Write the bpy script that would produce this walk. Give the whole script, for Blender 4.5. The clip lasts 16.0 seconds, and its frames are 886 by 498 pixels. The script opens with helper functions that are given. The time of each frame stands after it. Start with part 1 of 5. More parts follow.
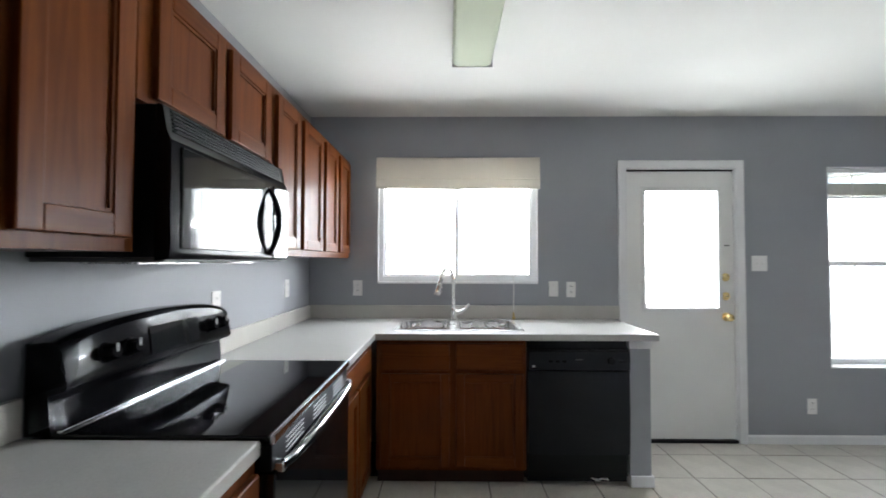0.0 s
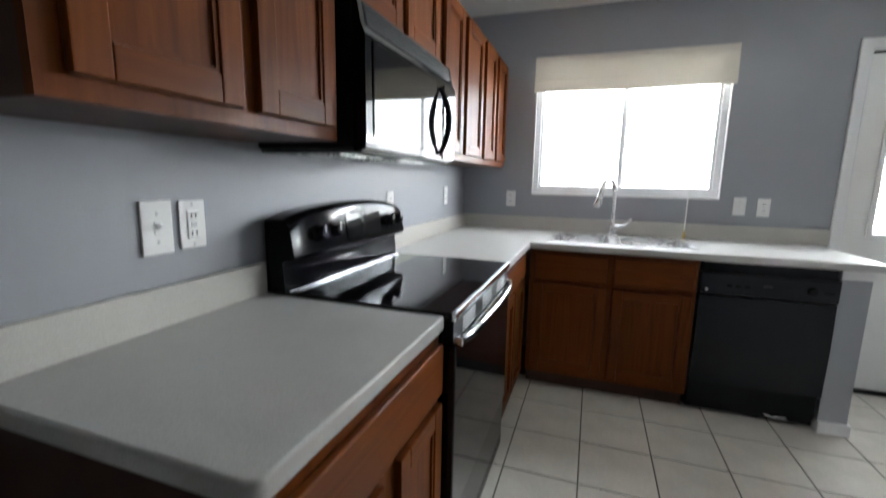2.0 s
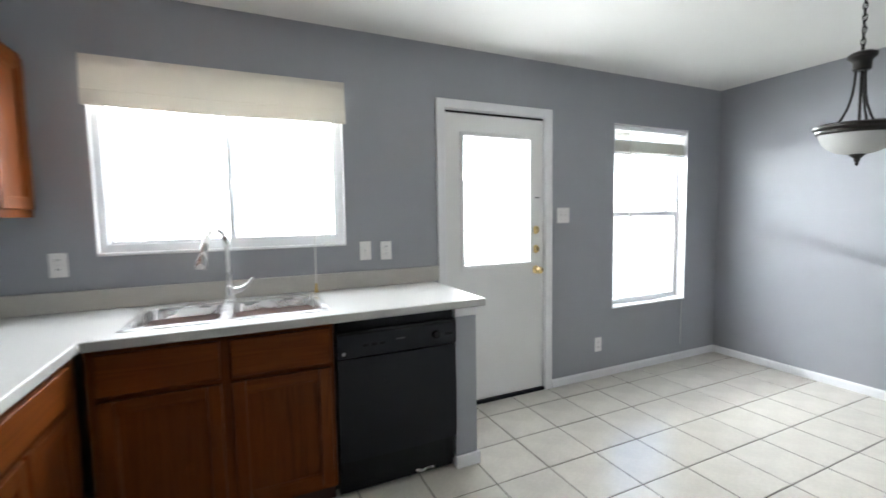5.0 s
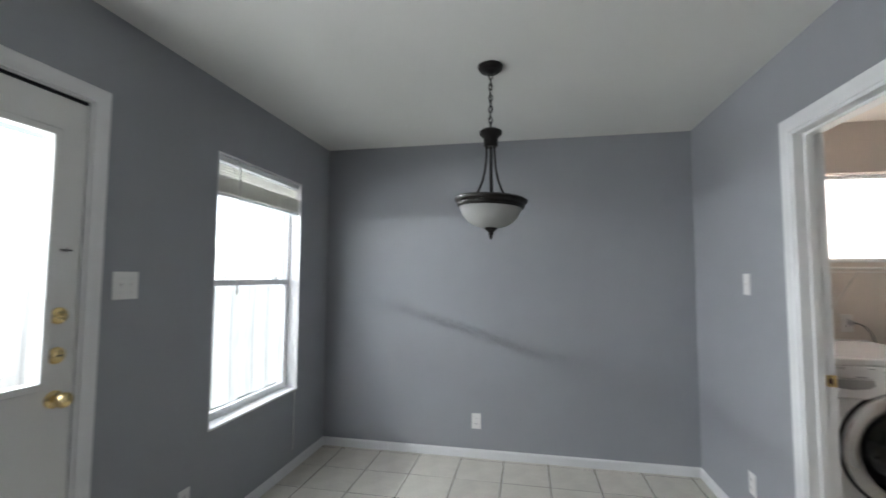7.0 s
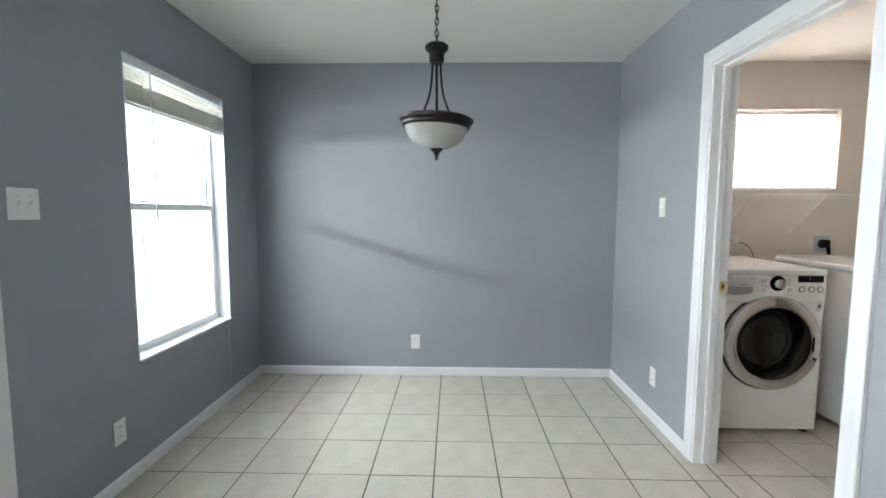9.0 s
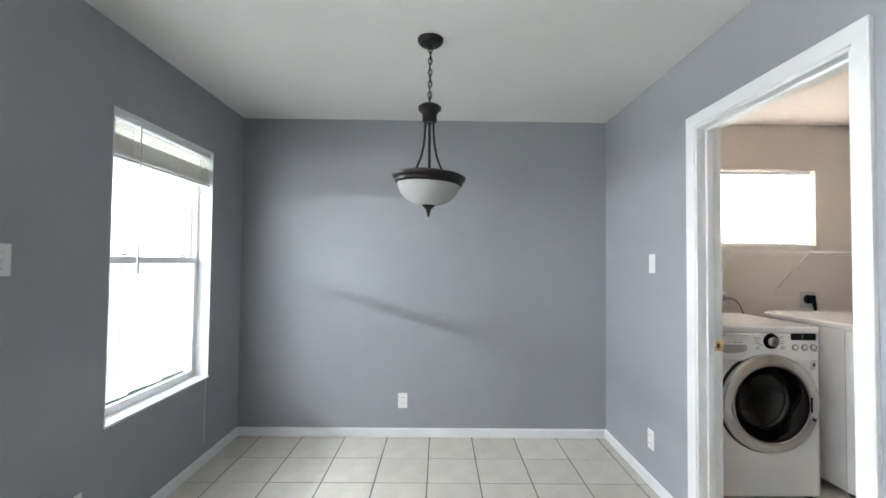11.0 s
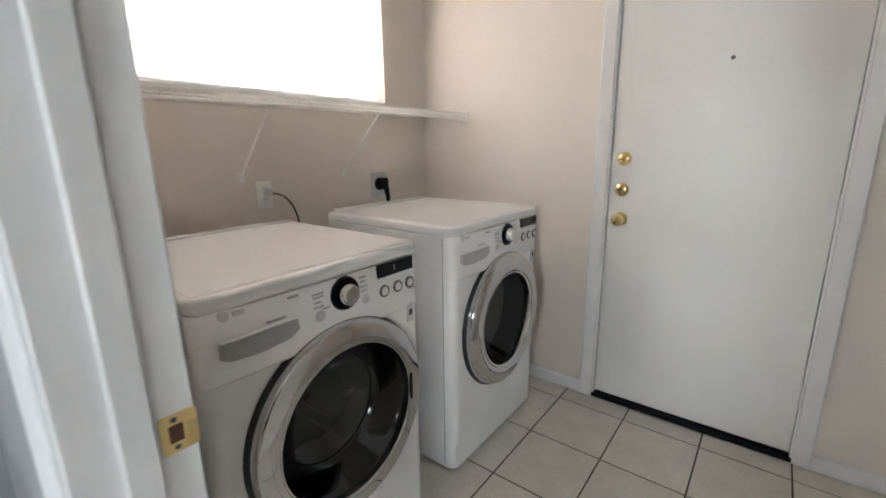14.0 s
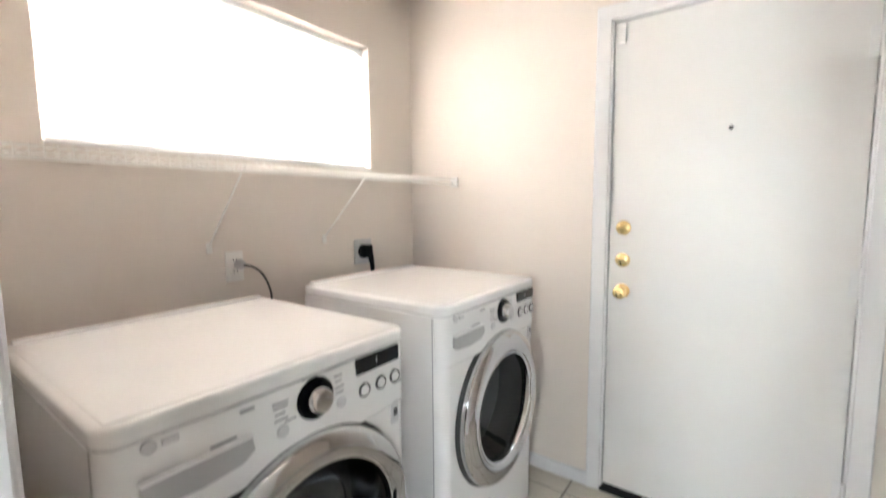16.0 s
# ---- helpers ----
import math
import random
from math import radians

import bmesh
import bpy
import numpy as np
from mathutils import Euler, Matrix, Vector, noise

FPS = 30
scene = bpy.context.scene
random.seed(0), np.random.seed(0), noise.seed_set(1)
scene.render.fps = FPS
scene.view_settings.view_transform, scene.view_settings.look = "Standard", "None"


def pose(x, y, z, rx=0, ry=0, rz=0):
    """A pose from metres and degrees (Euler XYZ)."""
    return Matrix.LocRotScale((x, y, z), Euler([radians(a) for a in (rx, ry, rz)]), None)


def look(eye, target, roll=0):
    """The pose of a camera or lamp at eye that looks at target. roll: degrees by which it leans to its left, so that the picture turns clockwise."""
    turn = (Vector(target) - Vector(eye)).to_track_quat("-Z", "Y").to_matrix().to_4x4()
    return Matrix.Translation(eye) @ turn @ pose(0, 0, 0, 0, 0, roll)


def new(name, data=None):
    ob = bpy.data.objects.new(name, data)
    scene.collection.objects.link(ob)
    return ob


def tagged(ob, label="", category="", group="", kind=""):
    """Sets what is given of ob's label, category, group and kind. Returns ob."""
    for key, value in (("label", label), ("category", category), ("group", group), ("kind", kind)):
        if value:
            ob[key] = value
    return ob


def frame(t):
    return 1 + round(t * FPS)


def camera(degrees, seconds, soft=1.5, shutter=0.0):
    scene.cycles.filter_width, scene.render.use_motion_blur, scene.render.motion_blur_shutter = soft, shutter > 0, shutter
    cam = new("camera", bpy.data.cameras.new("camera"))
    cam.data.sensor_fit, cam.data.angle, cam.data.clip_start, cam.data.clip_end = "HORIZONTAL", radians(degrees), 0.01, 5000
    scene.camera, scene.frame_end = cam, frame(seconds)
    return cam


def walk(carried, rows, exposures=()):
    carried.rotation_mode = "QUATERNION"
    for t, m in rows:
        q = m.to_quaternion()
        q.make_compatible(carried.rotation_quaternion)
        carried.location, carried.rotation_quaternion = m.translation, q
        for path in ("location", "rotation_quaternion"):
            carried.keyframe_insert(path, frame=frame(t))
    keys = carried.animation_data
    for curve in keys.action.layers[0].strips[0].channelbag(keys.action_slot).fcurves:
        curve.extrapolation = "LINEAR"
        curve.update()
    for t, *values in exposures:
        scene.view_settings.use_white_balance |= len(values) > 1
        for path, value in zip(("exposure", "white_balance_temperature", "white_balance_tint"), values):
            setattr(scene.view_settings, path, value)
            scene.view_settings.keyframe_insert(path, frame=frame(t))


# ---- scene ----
cam = camera(92.2, 16.0, soft=1.6, shutter=0.4)
PATH = [
    (0, (-0.058, 0.097, 1.346), (-0.08, 2.096, 1.401), 0.1),
    (0.5, (-0.079, 0.076, 1.345), (-0.332, 2.06, 1.391), -0.6),
    (1, (-0.122, 0.082, 1.35), (-0.58, 2.028, 1.387), -0.8),
    (1.5, (-0.152, 0.089, 1.341), (-0.754, 1.997, 1.333), -0.2),
    (2, (-0.156, 0.095, 1.274), (-0.801, 1.96, 0.95), 1.1),
    (2.5, (-0.163, 0.09, 1.208), (-0.795, 1.883, 0.588), 0.7),
    (3, (-0.15, 0.105, 1.238), (-0.684, 1.958, 0.708), -0.1),
    (3.5, (-0.144, 0.156, 1.292), (-0.278, 2.13, 0.995), -0.8),
    (3.7, (-0.143, 0.180, 1.312), (-0.117, 2.165, 1.068), -0.6),
    (5.8, (0.351, 1.213, 1.346), (1.698, 2.69, 1.283), -0.9),
    (6, (0.43, 1.319, 1.339), (1.92, 2.653, 1.305), -0.6),
    (6.5, (0.67, 1.515, 1.366), (2.448, 2.422, 1.488), -0.5),
    (7, (0.771, 1.662, 1.375), (2.73, 2.047, 1.503), 0.3),
    (7.5, (0.778, 1.748, 1.365), (2.773, 1.842, 1.472), -0.5),
    (8, (0.755, 1.761, 1.346), (2.754, 1.8, 1.393), 0.4),
    (8.5, (0.753, 1.753, 1.302), (2.744, 1.794, 1.122), 0.1),
    (10.8, (0.778, 1.773, 1.336), (2.778, 1.777, 1.365), 0.7),
    (11, (0.794, 1.78, 1.341), (2.793, 1.763, 1.399), 0.6),
    (11.5, (0.915, 1.74, 1.291), (2.901, 1.517, 1.221), -0.4),
    (12, (1.295, 1.552, 1.324), (3.21, 0.979, 1.265), -0.6),
    (12.5, (1.681, 1.305, 1.277), (3.428, 0.341, 1.129), -1.3),
    (13, (2.002, 1.046, 1.276), (3.457, -0.296, 0.992), -2.2),
    (13.3, (2.154, 0.84, 1.28), (3.506, -0.613, 1.031), -0.8),
    (13.5, (2.228, 0.732, 1.283), (3.534, -0.754, 0.983), -0.9),
    (14, (2.39, 0.541, 1.261), (3.587, -0.993, 0.799), -0.8),
    (14.5, (2.486, 0.45, 1.2), (3.59, -1.083, 0.543), -0.3),
    (15, (2.509, 0.424, 1.185), (3.6, -1.095, 0.475), -0.7),
    (15.5, (2.504, 0.411, 1.211), (3.619, -1.144, 0.628), -0.5),
    (16, (2.505, 0.417, 1.299), (3.671, -1.196, 1.1), -0.5),
]
walk(cam, [(t, look(eye, target, roll)) for t, eye, target, roll in PATH],
     exposures=[(0, 2.78), (0.5, 2.66), (1.5, 2.62), (2.5, 3.1), (3.5, 3.62), (6, 2.46), (6.5, 2.2), (7, 1.93), (7.5, 2.05), (8, 2.28), (8.5, 2.42), (11, 2.58), (12, 2.45), (12.5, 2.32), (13, 2.29), (14, 2.33), (15, 2.88), (16, 3.12)])

# ---- light ----
SUN_EL, SUN_AZ = 58.0, 150.0
world = bpy.data.worlds.new("sky")
scene.world = world
world.use_nodes = True
wn = world.node_tree.nodes
sky = wn.new("ShaderNodeTexSky")
sky.sky_type = "NISHITA"
sky.sun_disc = False
sky.sun_elevation, sky.sun_rotation = radians(SUN_EL), radians(SUN_AZ)
world.node_tree.links.new(sky.outputs[0], wn["Background"].inputs[0])
wn["Background"].inputs[1].default_value = 0.12
sun = new("sun", bpy.data.lights.new("sun", "SUN"))
sun.data.energy, sun.data.angle, sun.data.color = 3.4, radians(0.5), (1.0, 0.95, 0.87)
_a, _e = radians(SUN_AZ), radians(SUN_EL)
sun.matrix_world = look((math.sin(_a) * math.cos(_e) * 30, math.cos(_a) * math.cos(_e) * 30, math.sin(_e) * 30), (0, 0, 0))


def window_light(name, centre, towards, w, h, watts, colour):
    """An area lamp standing in for the sky's light through an opening."""
    ob = new(name, bpy.data.lights.new(name, "AREA"))
    ob.data.shape, ob.data.size, ob.data.size_y = "RECTANGLE", w, h
    ob.data.energy, ob.data.color = watts, colour
    ob.matrix_world = look(centre, towards)
    return ob


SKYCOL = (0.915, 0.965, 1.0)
window_light("kitchen_window_skylight", (0.018, 3.485, 1.62), (0.018, 0, 0.75), 1.20, 0.84, 7.2, SKYCOL)
window_light("door_skylight", (1.70, 3.400, 1.437), (1.70, 0, 1.05), 0.56, 0.84, 3.0, SKYCOL)
window_light("dining_window_skylight", (3.225, 3.500, 1.62), (3.225, 0, 1.30), 0.84, 0.60, 1.2, SKYCOL)
# Added strip lamp by the fence; throws the sash rail's shadow streak on wall_east.
window_light("fence_strip_lamp", (2.6, 4.960, 1.765), (2.6, 0, 1.0), 3.0, 0.06, 21.0, SKYCOL)
window_light("laundry_window_skylight", (4.30, -0.54, 1.80), (0, -0.54, 1.80), 1.30, 0.66, 15.0, (1.0, 0.918, 0.918))


# ---- materials ----
def mat(name, colour, rough=0.5, metal=0.0, vary=0.10, vscale=2.5, bump=0.0, bscale=180.0, speck=0.0, stretch=(1, 1, 1),
        coat=0.0, spec=0.5, rvary=0.08, glass=0.0, ior=1.45, rand=0.0):
    """A surface with two scales of variation: broad blotches and fine grain with relief."""
    m = bpy.data.materials.new(name)
    m.use_nodes = True
    n, l = m.node_tree.nodes, m.node_tree.links
    b = n["Principled BSDF"]
    co = n.new("ShaderNodeTexCoord")
    mp = n.new("ShaderNodeMapping")
    mp.inputs["Scale"].default_value = stretch
    l.new(co.outputs["Object"], mp.inputs["Vector"])
    big = n.new("ShaderNodeTexNoise")
    big.inputs["Scale"].default_value, big.inputs["Detail"].default_value = vscale, 4
    fine = n.new("ShaderNodeTexNoise")
    fine.inputs["Scale"].default_value, fine.inputs["Detail"].default_value = bscale, 3
    l.new(mp.outputs[0], big.inputs["Vector"])
    l.new(mp.outputs[0], fine.inputs["Vector"])
    ramp = n.new("ShaderNodeValToRGB")
    lo, hi = ramp.color_ramp.elements
    lo.position, hi.position = 0.3, 0.7
    lo.color = (*[max(0, c * (1 - vary)) for c in colour], 1)
    hi.color = (*[min(1, c * (1 + vary)) for c in colour], 1)
    l.new(big.outputs["Fac"], ramp.inputs["Fac"])
    out = ramp.outputs["Color"]
    if speck:
        r2 = n.new("ShaderNodeValToRGB")
        r2.color_ramp.elements[0].position, r2.color_ramp.elements[1].position = 0.42, 0.6
        r2.color_ramp.elements[0].color = (1 - speck, 1 - speck, 1 - speck, 1)
        r2.color_ramp.elements[1].color = (1, 1, 1, 1)
        l.new(fine.outputs["Fac"], r2.inputs["Fac"])
        mx = n.new("ShaderNodeMix")
        mx.data_type, mx.blend_type = "RGBA", "MULTIPLY"
        mx.inputs["Factor"].default_value = 1
        l.new(out, mx.inputs["A"])
        l.new(r2.outputs["Color"], mx.inputs["B"])
        out = mx.outputs["Result"]
    if rand:
        oi = n.new("ShaderNodeObjectInfo")
        mr = n.new("ShaderNodeMapRange")
        mr.inputs["To Min"].default_value, mr.inputs["To Max"].default_value = 1 - rand, 1 + rand
        l.new(oi.outputs["Random"], mr.inputs["Value"])
        hs = n.new("ShaderNodeHueSaturation")
        l.new(mr.outputs[0], hs.inputs["Value"])
        l.new(out, hs.inputs["Color"])
        out = hs.outputs["Color"]
    l.new(out, b.inputs["Base Color"])
    rr = n.new("ShaderNodeMapRange")
    rr.inputs["To Min"].default_value, rr.inputs["To Max"].default_value = max(0.0, rough - rvary), min(1.0, rough + rvary)
    l.new(big.outputs["Fac"], rr.inputs["Value"])
    l.new(rr.outputs[0], b.inputs["Roughness"])
    b.inputs["Metallic"].default_value = metal
    b.inputs["Coat Weight"].default_value = coat
    b.inputs["Coat Roughness"].default_value = 0.08
    b.inputs["Specular IOR Level"].default_value = spec
    b.inputs["Transmission Weight"].default_value = glass
    b.inputs["IOR"].default_value = ior
    if bump:
        bp = n.new("ShaderNodeBump")
        bp.inputs["Strength"].default_value, bp.inputs["Distance"].default_value = bump, 0.002
        l.new(fine.outputs["Fac"], bp.inputs["Height"])
        l.new(bp.outputs[0], b.inputs["Normal"])
    return m


def wood(name, stretch):
    """Red-brown stained oak: streaky grain along one axis, satin varnish."""
    m = bpy.data.materials.new(name)
    m.use_nodes = True
    n, l = m.node_tree.nodes, m.node_tree.links
    b = n["Principled BSDF"]
    co = n.new("ShaderNodeTexCoord")
    mp = n.new("ShaderNodeMapping")
    mp.inputs["Scale"].default_value = stretch
    l.new(co.outputs["Object"], mp.inputs["Vector"])
    g = n.new("ShaderNodeTexNoise")
    g.inputs["Scale"].default_value, g.inputs["Detail"].default_value, g.inputs["Distortion"].default_value = 1.0, 8, 1.2
    l.new(mp.outputs[0], g.inputs["Vector"])
    ramp = n.new("ShaderNodeValToRGB")
    e = ramp.color_ramp.elements
    e[0].position, e[0].color = 0.25, (0.080, 0.0190, 0.0035, 1)
    e[1].position, e[1].color = 0.72, (0.146, 0.0392, 0.0068, 1)
    mid = e.new(0.46)
    mid.color = (0.112, 0.0282, 0.0049, 1)
    l.new(g.outputs["Fac"], ramp.inputs["Fac"])
    broad = n.new("ShaderNodeTexNoise")
    broad.inputs["Scale"].default_value = 3.0
    l.new(co.outputs["Object"], broad.inputs["Vector"])
    oi = n.new("ShaderNodeObjectInfo")
    ad = n.new("ShaderNodeMath")
    ad.operation = "ADD"
    l.new(broad.outputs["Fac"], ad.inputs[0])
    l.new(oi.outputs["Random"], ad.inputs[1])
    mr = n.new("ShaderNodeMapRange")
    mr.inputs["From Max"].default_value = 1.6
    mr.inputs["To Min"].default_value, mr.inputs["To Max"].default_value = 0.86, 1.14
    l.new(ad.outputs[0], mr.inputs["Value"])
    hs = n.new("ShaderNodeHueSaturation")
    l.new(mr.outputs[0], hs.inputs["Value"])
    l.new(ramp.outputs["Color"], hs.inputs["Color"])
    l.new(hs.outputs["Color"], b.inputs["Base Color"])
    b.inputs["Roughness"].default_value = 0.40
    b.inputs["Specular IOR Level"].default_value = 0.10
    b.inputs["Coat Weight"].default_value, b.inputs["Coat Roughness"].default_value = 0.02, 0.15
    bp = n.new("ShaderNodeBump")
    bp.inputs["Strength"].default_value, bp.inputs["Distance"].default_value = 0.12, 0.001
    l.new(g.outputs["Fac"], bp.inputs["Height"])
    l.new(bp.outputs[0], b.inputs["Normal"])
    return m


def cloth(name, colour, through_share):
    """Thin cloth that lets part of the light through."""
    m = mat(name, colour, 0.9, 0, 0.05, 4, 0.25, 350)
    n, l = m.node_tree.nodes, m.node_tree.links
    tr = n.new("ShaderNodeBsdfTranslucent")
    tr.inputs["Color"].default_value = (*colour, 1)
    mx = n.new("ShaderNodeMixShader")
    mx.inputs[0].default_value = through_share
    l.new(n["Principled BSDF"].outputs[0], mx.inputs[1])
    l.new(tr.outputs[0], mx.inputs[2])
    l.new(mx.outputs[0], n["Material Output"].inputs["Surface"])
    return m


GREY = mat("grey_wall_paint", (0.315, 0.324, 0.347), 0.46, 0, 0.04, 1.2, 0.22, 140)
BEIGE = mat("beige_wall_paint", (0.73, 0.668, 0.612), 0.65, 0, 0.04, 1.2, 0.22, 140)
CEIL = mat("ceiling_paint", (0.73, 0.725, 0.695), 0.85, 0, 0.03, 1.0, 0.35, 110)
CEIL_B = mat("laundry_ceiling_paint", (0.79, 0.735, 0.685), 0.85, 0, 0.03, 1.0, 0.35, 110)
TRIM = mat("white_trim_paint", (0.75, 0.75, 0.755), 0.38, 0, 0.03, 5, 0.05, 60)
DOORP = mat("door_paint", (0.76, 0.755, 0.74), 0.42, 0, 0.03, 2.0, 0.08, 90)
VINYL = mat("window_vinyl", (0.80, 0.81, 0.82), 0.35, 0, 0.02, 6)
PLASTIC = mat("white_plate_plastic", (0.80, 0.79, 0.77), 0.35, 0, 0.02, 20)
SLOT = mat("dark_slot", (0.03, 0.03, 0.03), 0.6)
OAK_V = wood("oak_upright_grain", (38, 38, 2.2))
OAK_H = wood("oak_level_grain", (2.2, 2.2, 38))
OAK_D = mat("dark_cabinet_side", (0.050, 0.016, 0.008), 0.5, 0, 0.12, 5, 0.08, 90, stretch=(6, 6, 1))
LAMI = mat("laminate_counter", (0.46, 0.455, 0.44), 0.38, 0, 0.05, 6, 0.04, 420, speck=0.16)
LAMI_B = mat("laminate_backsplash", (0.53, 0.512, 0.468), 0.42, 0, 0.05, 6, 0.04, 420, speck=0.14)
BLACK = mat("black_enamel", (0.006, 0.006, 0.007), 0.10, 0, 0.1, 5, rvary=0.03, spec=0.22)
BLACKGLASS = mat("black_glass", (0.006, 0.006, 0.007), 0.045, 0, 0.1, 5, rvary=0.02, spec=0.5)
BLACKMATT = mat("black_plastic", (0.008, 0.0085, 0.010), 0.40, 0, 0.1, 5, 0.08, 260, spec=0.18)
DISHW = mat("dishwasher_black", (0.007, 0.008, 0.012), 0.34, 0, 0.06, 3, 0.06, 300, spec=0.26, rvary=0.015)
BLACKSATIN = mat("black_satin_enamel", (0.004, 0.004, 0.005), 0.10, 0, 0.06, 5, rvary=0.015, spec=0.14)
DARKGREY = mat("dark_grey_plastic", (0.06, 0.06, 0.065), 0.45)
SMOKE = mat("silver_print", (0.5, 0.5, 0.5), 0.4, 0.3)
STEEL = mat("brushed_steel", (0.72, 0.72, 0.71), 0.27, 1.0, 0.06, 8, 0.08, 160, stretch=(1, 12, 1))
CHROME = mat("chrome", (0.72, 0.72, 0.73), 0.10, 1.0, 0.03, 8, rvary=0.04)
SATIN = mat("satin_silver", (0.72, 0.72, 0.72), 0.34, 0.85, 0.04, 12)
RING = mat("bright_chrome_ring", (0.60, 0.60, 0.605), 0.045, 1.0, 0.03, 8, rvary=0.03)
BRASS = mat("polished_brass", (0.84, 0.65, 0.32), 0.15, 1.0, 0.06, 20, rvary=0.06)
BRONZE = mat("oil_rubbed_bronze", (0.0136, 0.0112, 0.0099), 0.42, 0.4, 0.2, 15, 0.06, 200)
ALABASTER = cloth("alabaster_glass", (0.52, 0.52, 0.505), 0.2)
APPL = mat("white_appliance_enamel", (0.80, 0.80, 0.80), 0.22, 0, 0.015, 2, 0.02, 160, coat=0.3, rvary=0.04)
APPL_G = mat("light_grey_plastic", (0.55, 0.55, 0.56), 0.35)
PULL = mat("grey_recess_plastic", (0.42, 0.42, 0.43), 0.4)
PRINT = mat("grey_print", (0.36, 0.36, 0.38), 0.5)
RUBBER = mat("grey_rubber", (0.02, 0.02, 0.021), 0.45)
DRUM = mat("drum_steel", (0.34, 0.34, 0.345), 0.30, 0.8, 0.1, 10)
GLASS = mat("window_glass", (1, 1, 1), 0.0, 0, 0, 1, glass=1.0, rvary=0.0)
TINT = bpy.data.materials.new("tinted_door_glass")
TINT.use_nodes = True
tn, tl = TINT.node_tree.nodes, TINT.node_tree.links
t_clear, t_gloss, t_mix = tn.new("ShaderNodeBsdfTransparent"), tn.new("ShaderNodeBsdfGlossy"), tn.new("ShaderNodeMixShader")
t_clear.inputs["Color"].default_value = (0.13, 0.127, 0.127, 1)
t_gloss.inputs["Roughness"].default_value = 0.03
t_mix.inputs[0].default_value = 0.07
tl.new(t_clear.outputs[0], t_mix.inputs[1])
tl.new(t_gloss.outputs[0], t_mix.inputs[2])
tl.new(t_mix.outputs[0], tn["Material Output"].inputs["Surface"])
SHADE = cloth("roman_shade_cloth", (0.70, 0.665, 0.60), 0.20)
SHEER = cloth("white_window_shade", (0.86, 0.85, 0.82), 0.55)
SLAT = cloth("vinyl_blind_slat", (0.80, 0.79, 0.74), 0.25)
LENS = cloth("acrylic_light_lens", (0.78, 0.83, 0.68), 0.35)
TILE = mat("glazed_floor_tile", (0.64, 0.605, 0.54), 0.17, 0, 0.07, 7, 0.10, 55, speck=0.04, rand=0.04, rvary=0.08)
GROUT = mat("dark_grout", (0.085, 0.070, 0.058), 0.85, 0, 0.25, 9, 0.3, 200)
FENCE = mat("weathered_fence_wood", (0.40, 0.42, 0.43), 0.8, 0, 0.2, 3, 0.2, 60, stretch=(8, 8, 0.7), rand=0.15)
GRASS = mat("lawn", (0.085, 0.110, 0.050), 0.9, 0, 0.4, 3, 0.8, 60)
LEAF = mat("green_leaf", (0.085, 0.130, 0.035), 0.5, 0, 0.35, 3)
BARK = mat("grey_bark", (0.16, 0.12, 0.09), 0.9, 0, 0.3, 12, 0.6, 60)
CORD = mat("white_cord", (0.78, 0.77, 0.74), 0.6)


# ---- building helpers ----
def finish(ob, smooth=35):
    areas = sorted(p.area for p in ob.data.polygons)
    limit = 5 * areas[len(areas) // 2]
    for p in ob.data.polygons:
        p.use_smooth = p.area < limit
    ob.data.set_sharp_from_angle(angle=radians(smooth))
    if areas[-1] > 4 * areas[len(areas) // 2]:
        md = ob.modifiers.new("flat_faces", "WEIGHTED_NORMAL")
        md.weight, md.keep_sharp = 100, True
    return ob


def part(name, bm, material, parent=None, label="", smooth=35):
    """Links a bmesh as one mesh object under a thing or a part."""
    bmesh.ops.recalc_face_normals(bm, faces=bm.faces)
    me = bpy.data.meshes.new(name)
    bm.to_mesh(me)
    bm.free()
    me.materials.append(material)
    ob = new(name, me)
    if parent:
        ob.parent = parent
    if label:
        ob["label"] = label
    return finish(ob, smooth)


def thing(name, m, label, category, group="", kind=""):
    ob = new(name)
    ob.empty_display_size = 0.1
    ob.matrix_world = m
    return tagged(ob, label, category, group, kind)


def box(bm, a, b, r=0.0, seg=2):
    """A box between two corners, its edges rounded by r."""
    x0, y0, z0 = [min(p, q) for p, q in zip(a, b)]
    x1, y1, z1 = [max(p, q) for p, q in zip(a, b)]
    m = Matrix.Translation(((x0 + x1) / 2, (y0 + y1) / 2, (z0 + z1) / 2)) @ Matrix.Diagonal((x1 - x0, y1 - y0, z1 - z0, 1))
    vs = bmesh.ops.create_cube(bm, size=1, matrix=m)["verts"]
    if r > 0:
        r = min(r, 0.49 * min(x1 - x0, y1 - y0, z1 - z0))
        es = list({e for v in vs for e in v.link_edges})
        bmesh.ops.bevel(bm, geom=es, offset=r, segments=seg, profile=0.5, affect="EDGES")
    return bm


def bx(a, b, r=0.0, seg=2):
    return box(bmesh.new(), a, b, r, seg)


def lathe(bm, profile, n=32, m=Matrix()):
    """Turns (radius, height) points round the z axis, then moves by m."""
    rings = []
    for r, h in profile:
        if r < 1e-6:
            rings.append([bm.verts.new(m @ Vector((0, 0, h)))])
        else:
            rings.append([bm.verts.new(m @ Vector((r * math.cos(2 * math.pi * i / n), r * math.sin(2 * math.pi * i / n), h))) for i in range(n)])
    for a, b in zip(rings, rings[1:]):
        for i in range(n):
            q = [a[i % len(a)], a[(i + 1) % len(a)], b[(i + 1) % len(b)], b[i % len(b)]]
            q = list(dict.fromkeys(q))
            if len(q) > 2:
                bm.faces.new(q)
    return bm


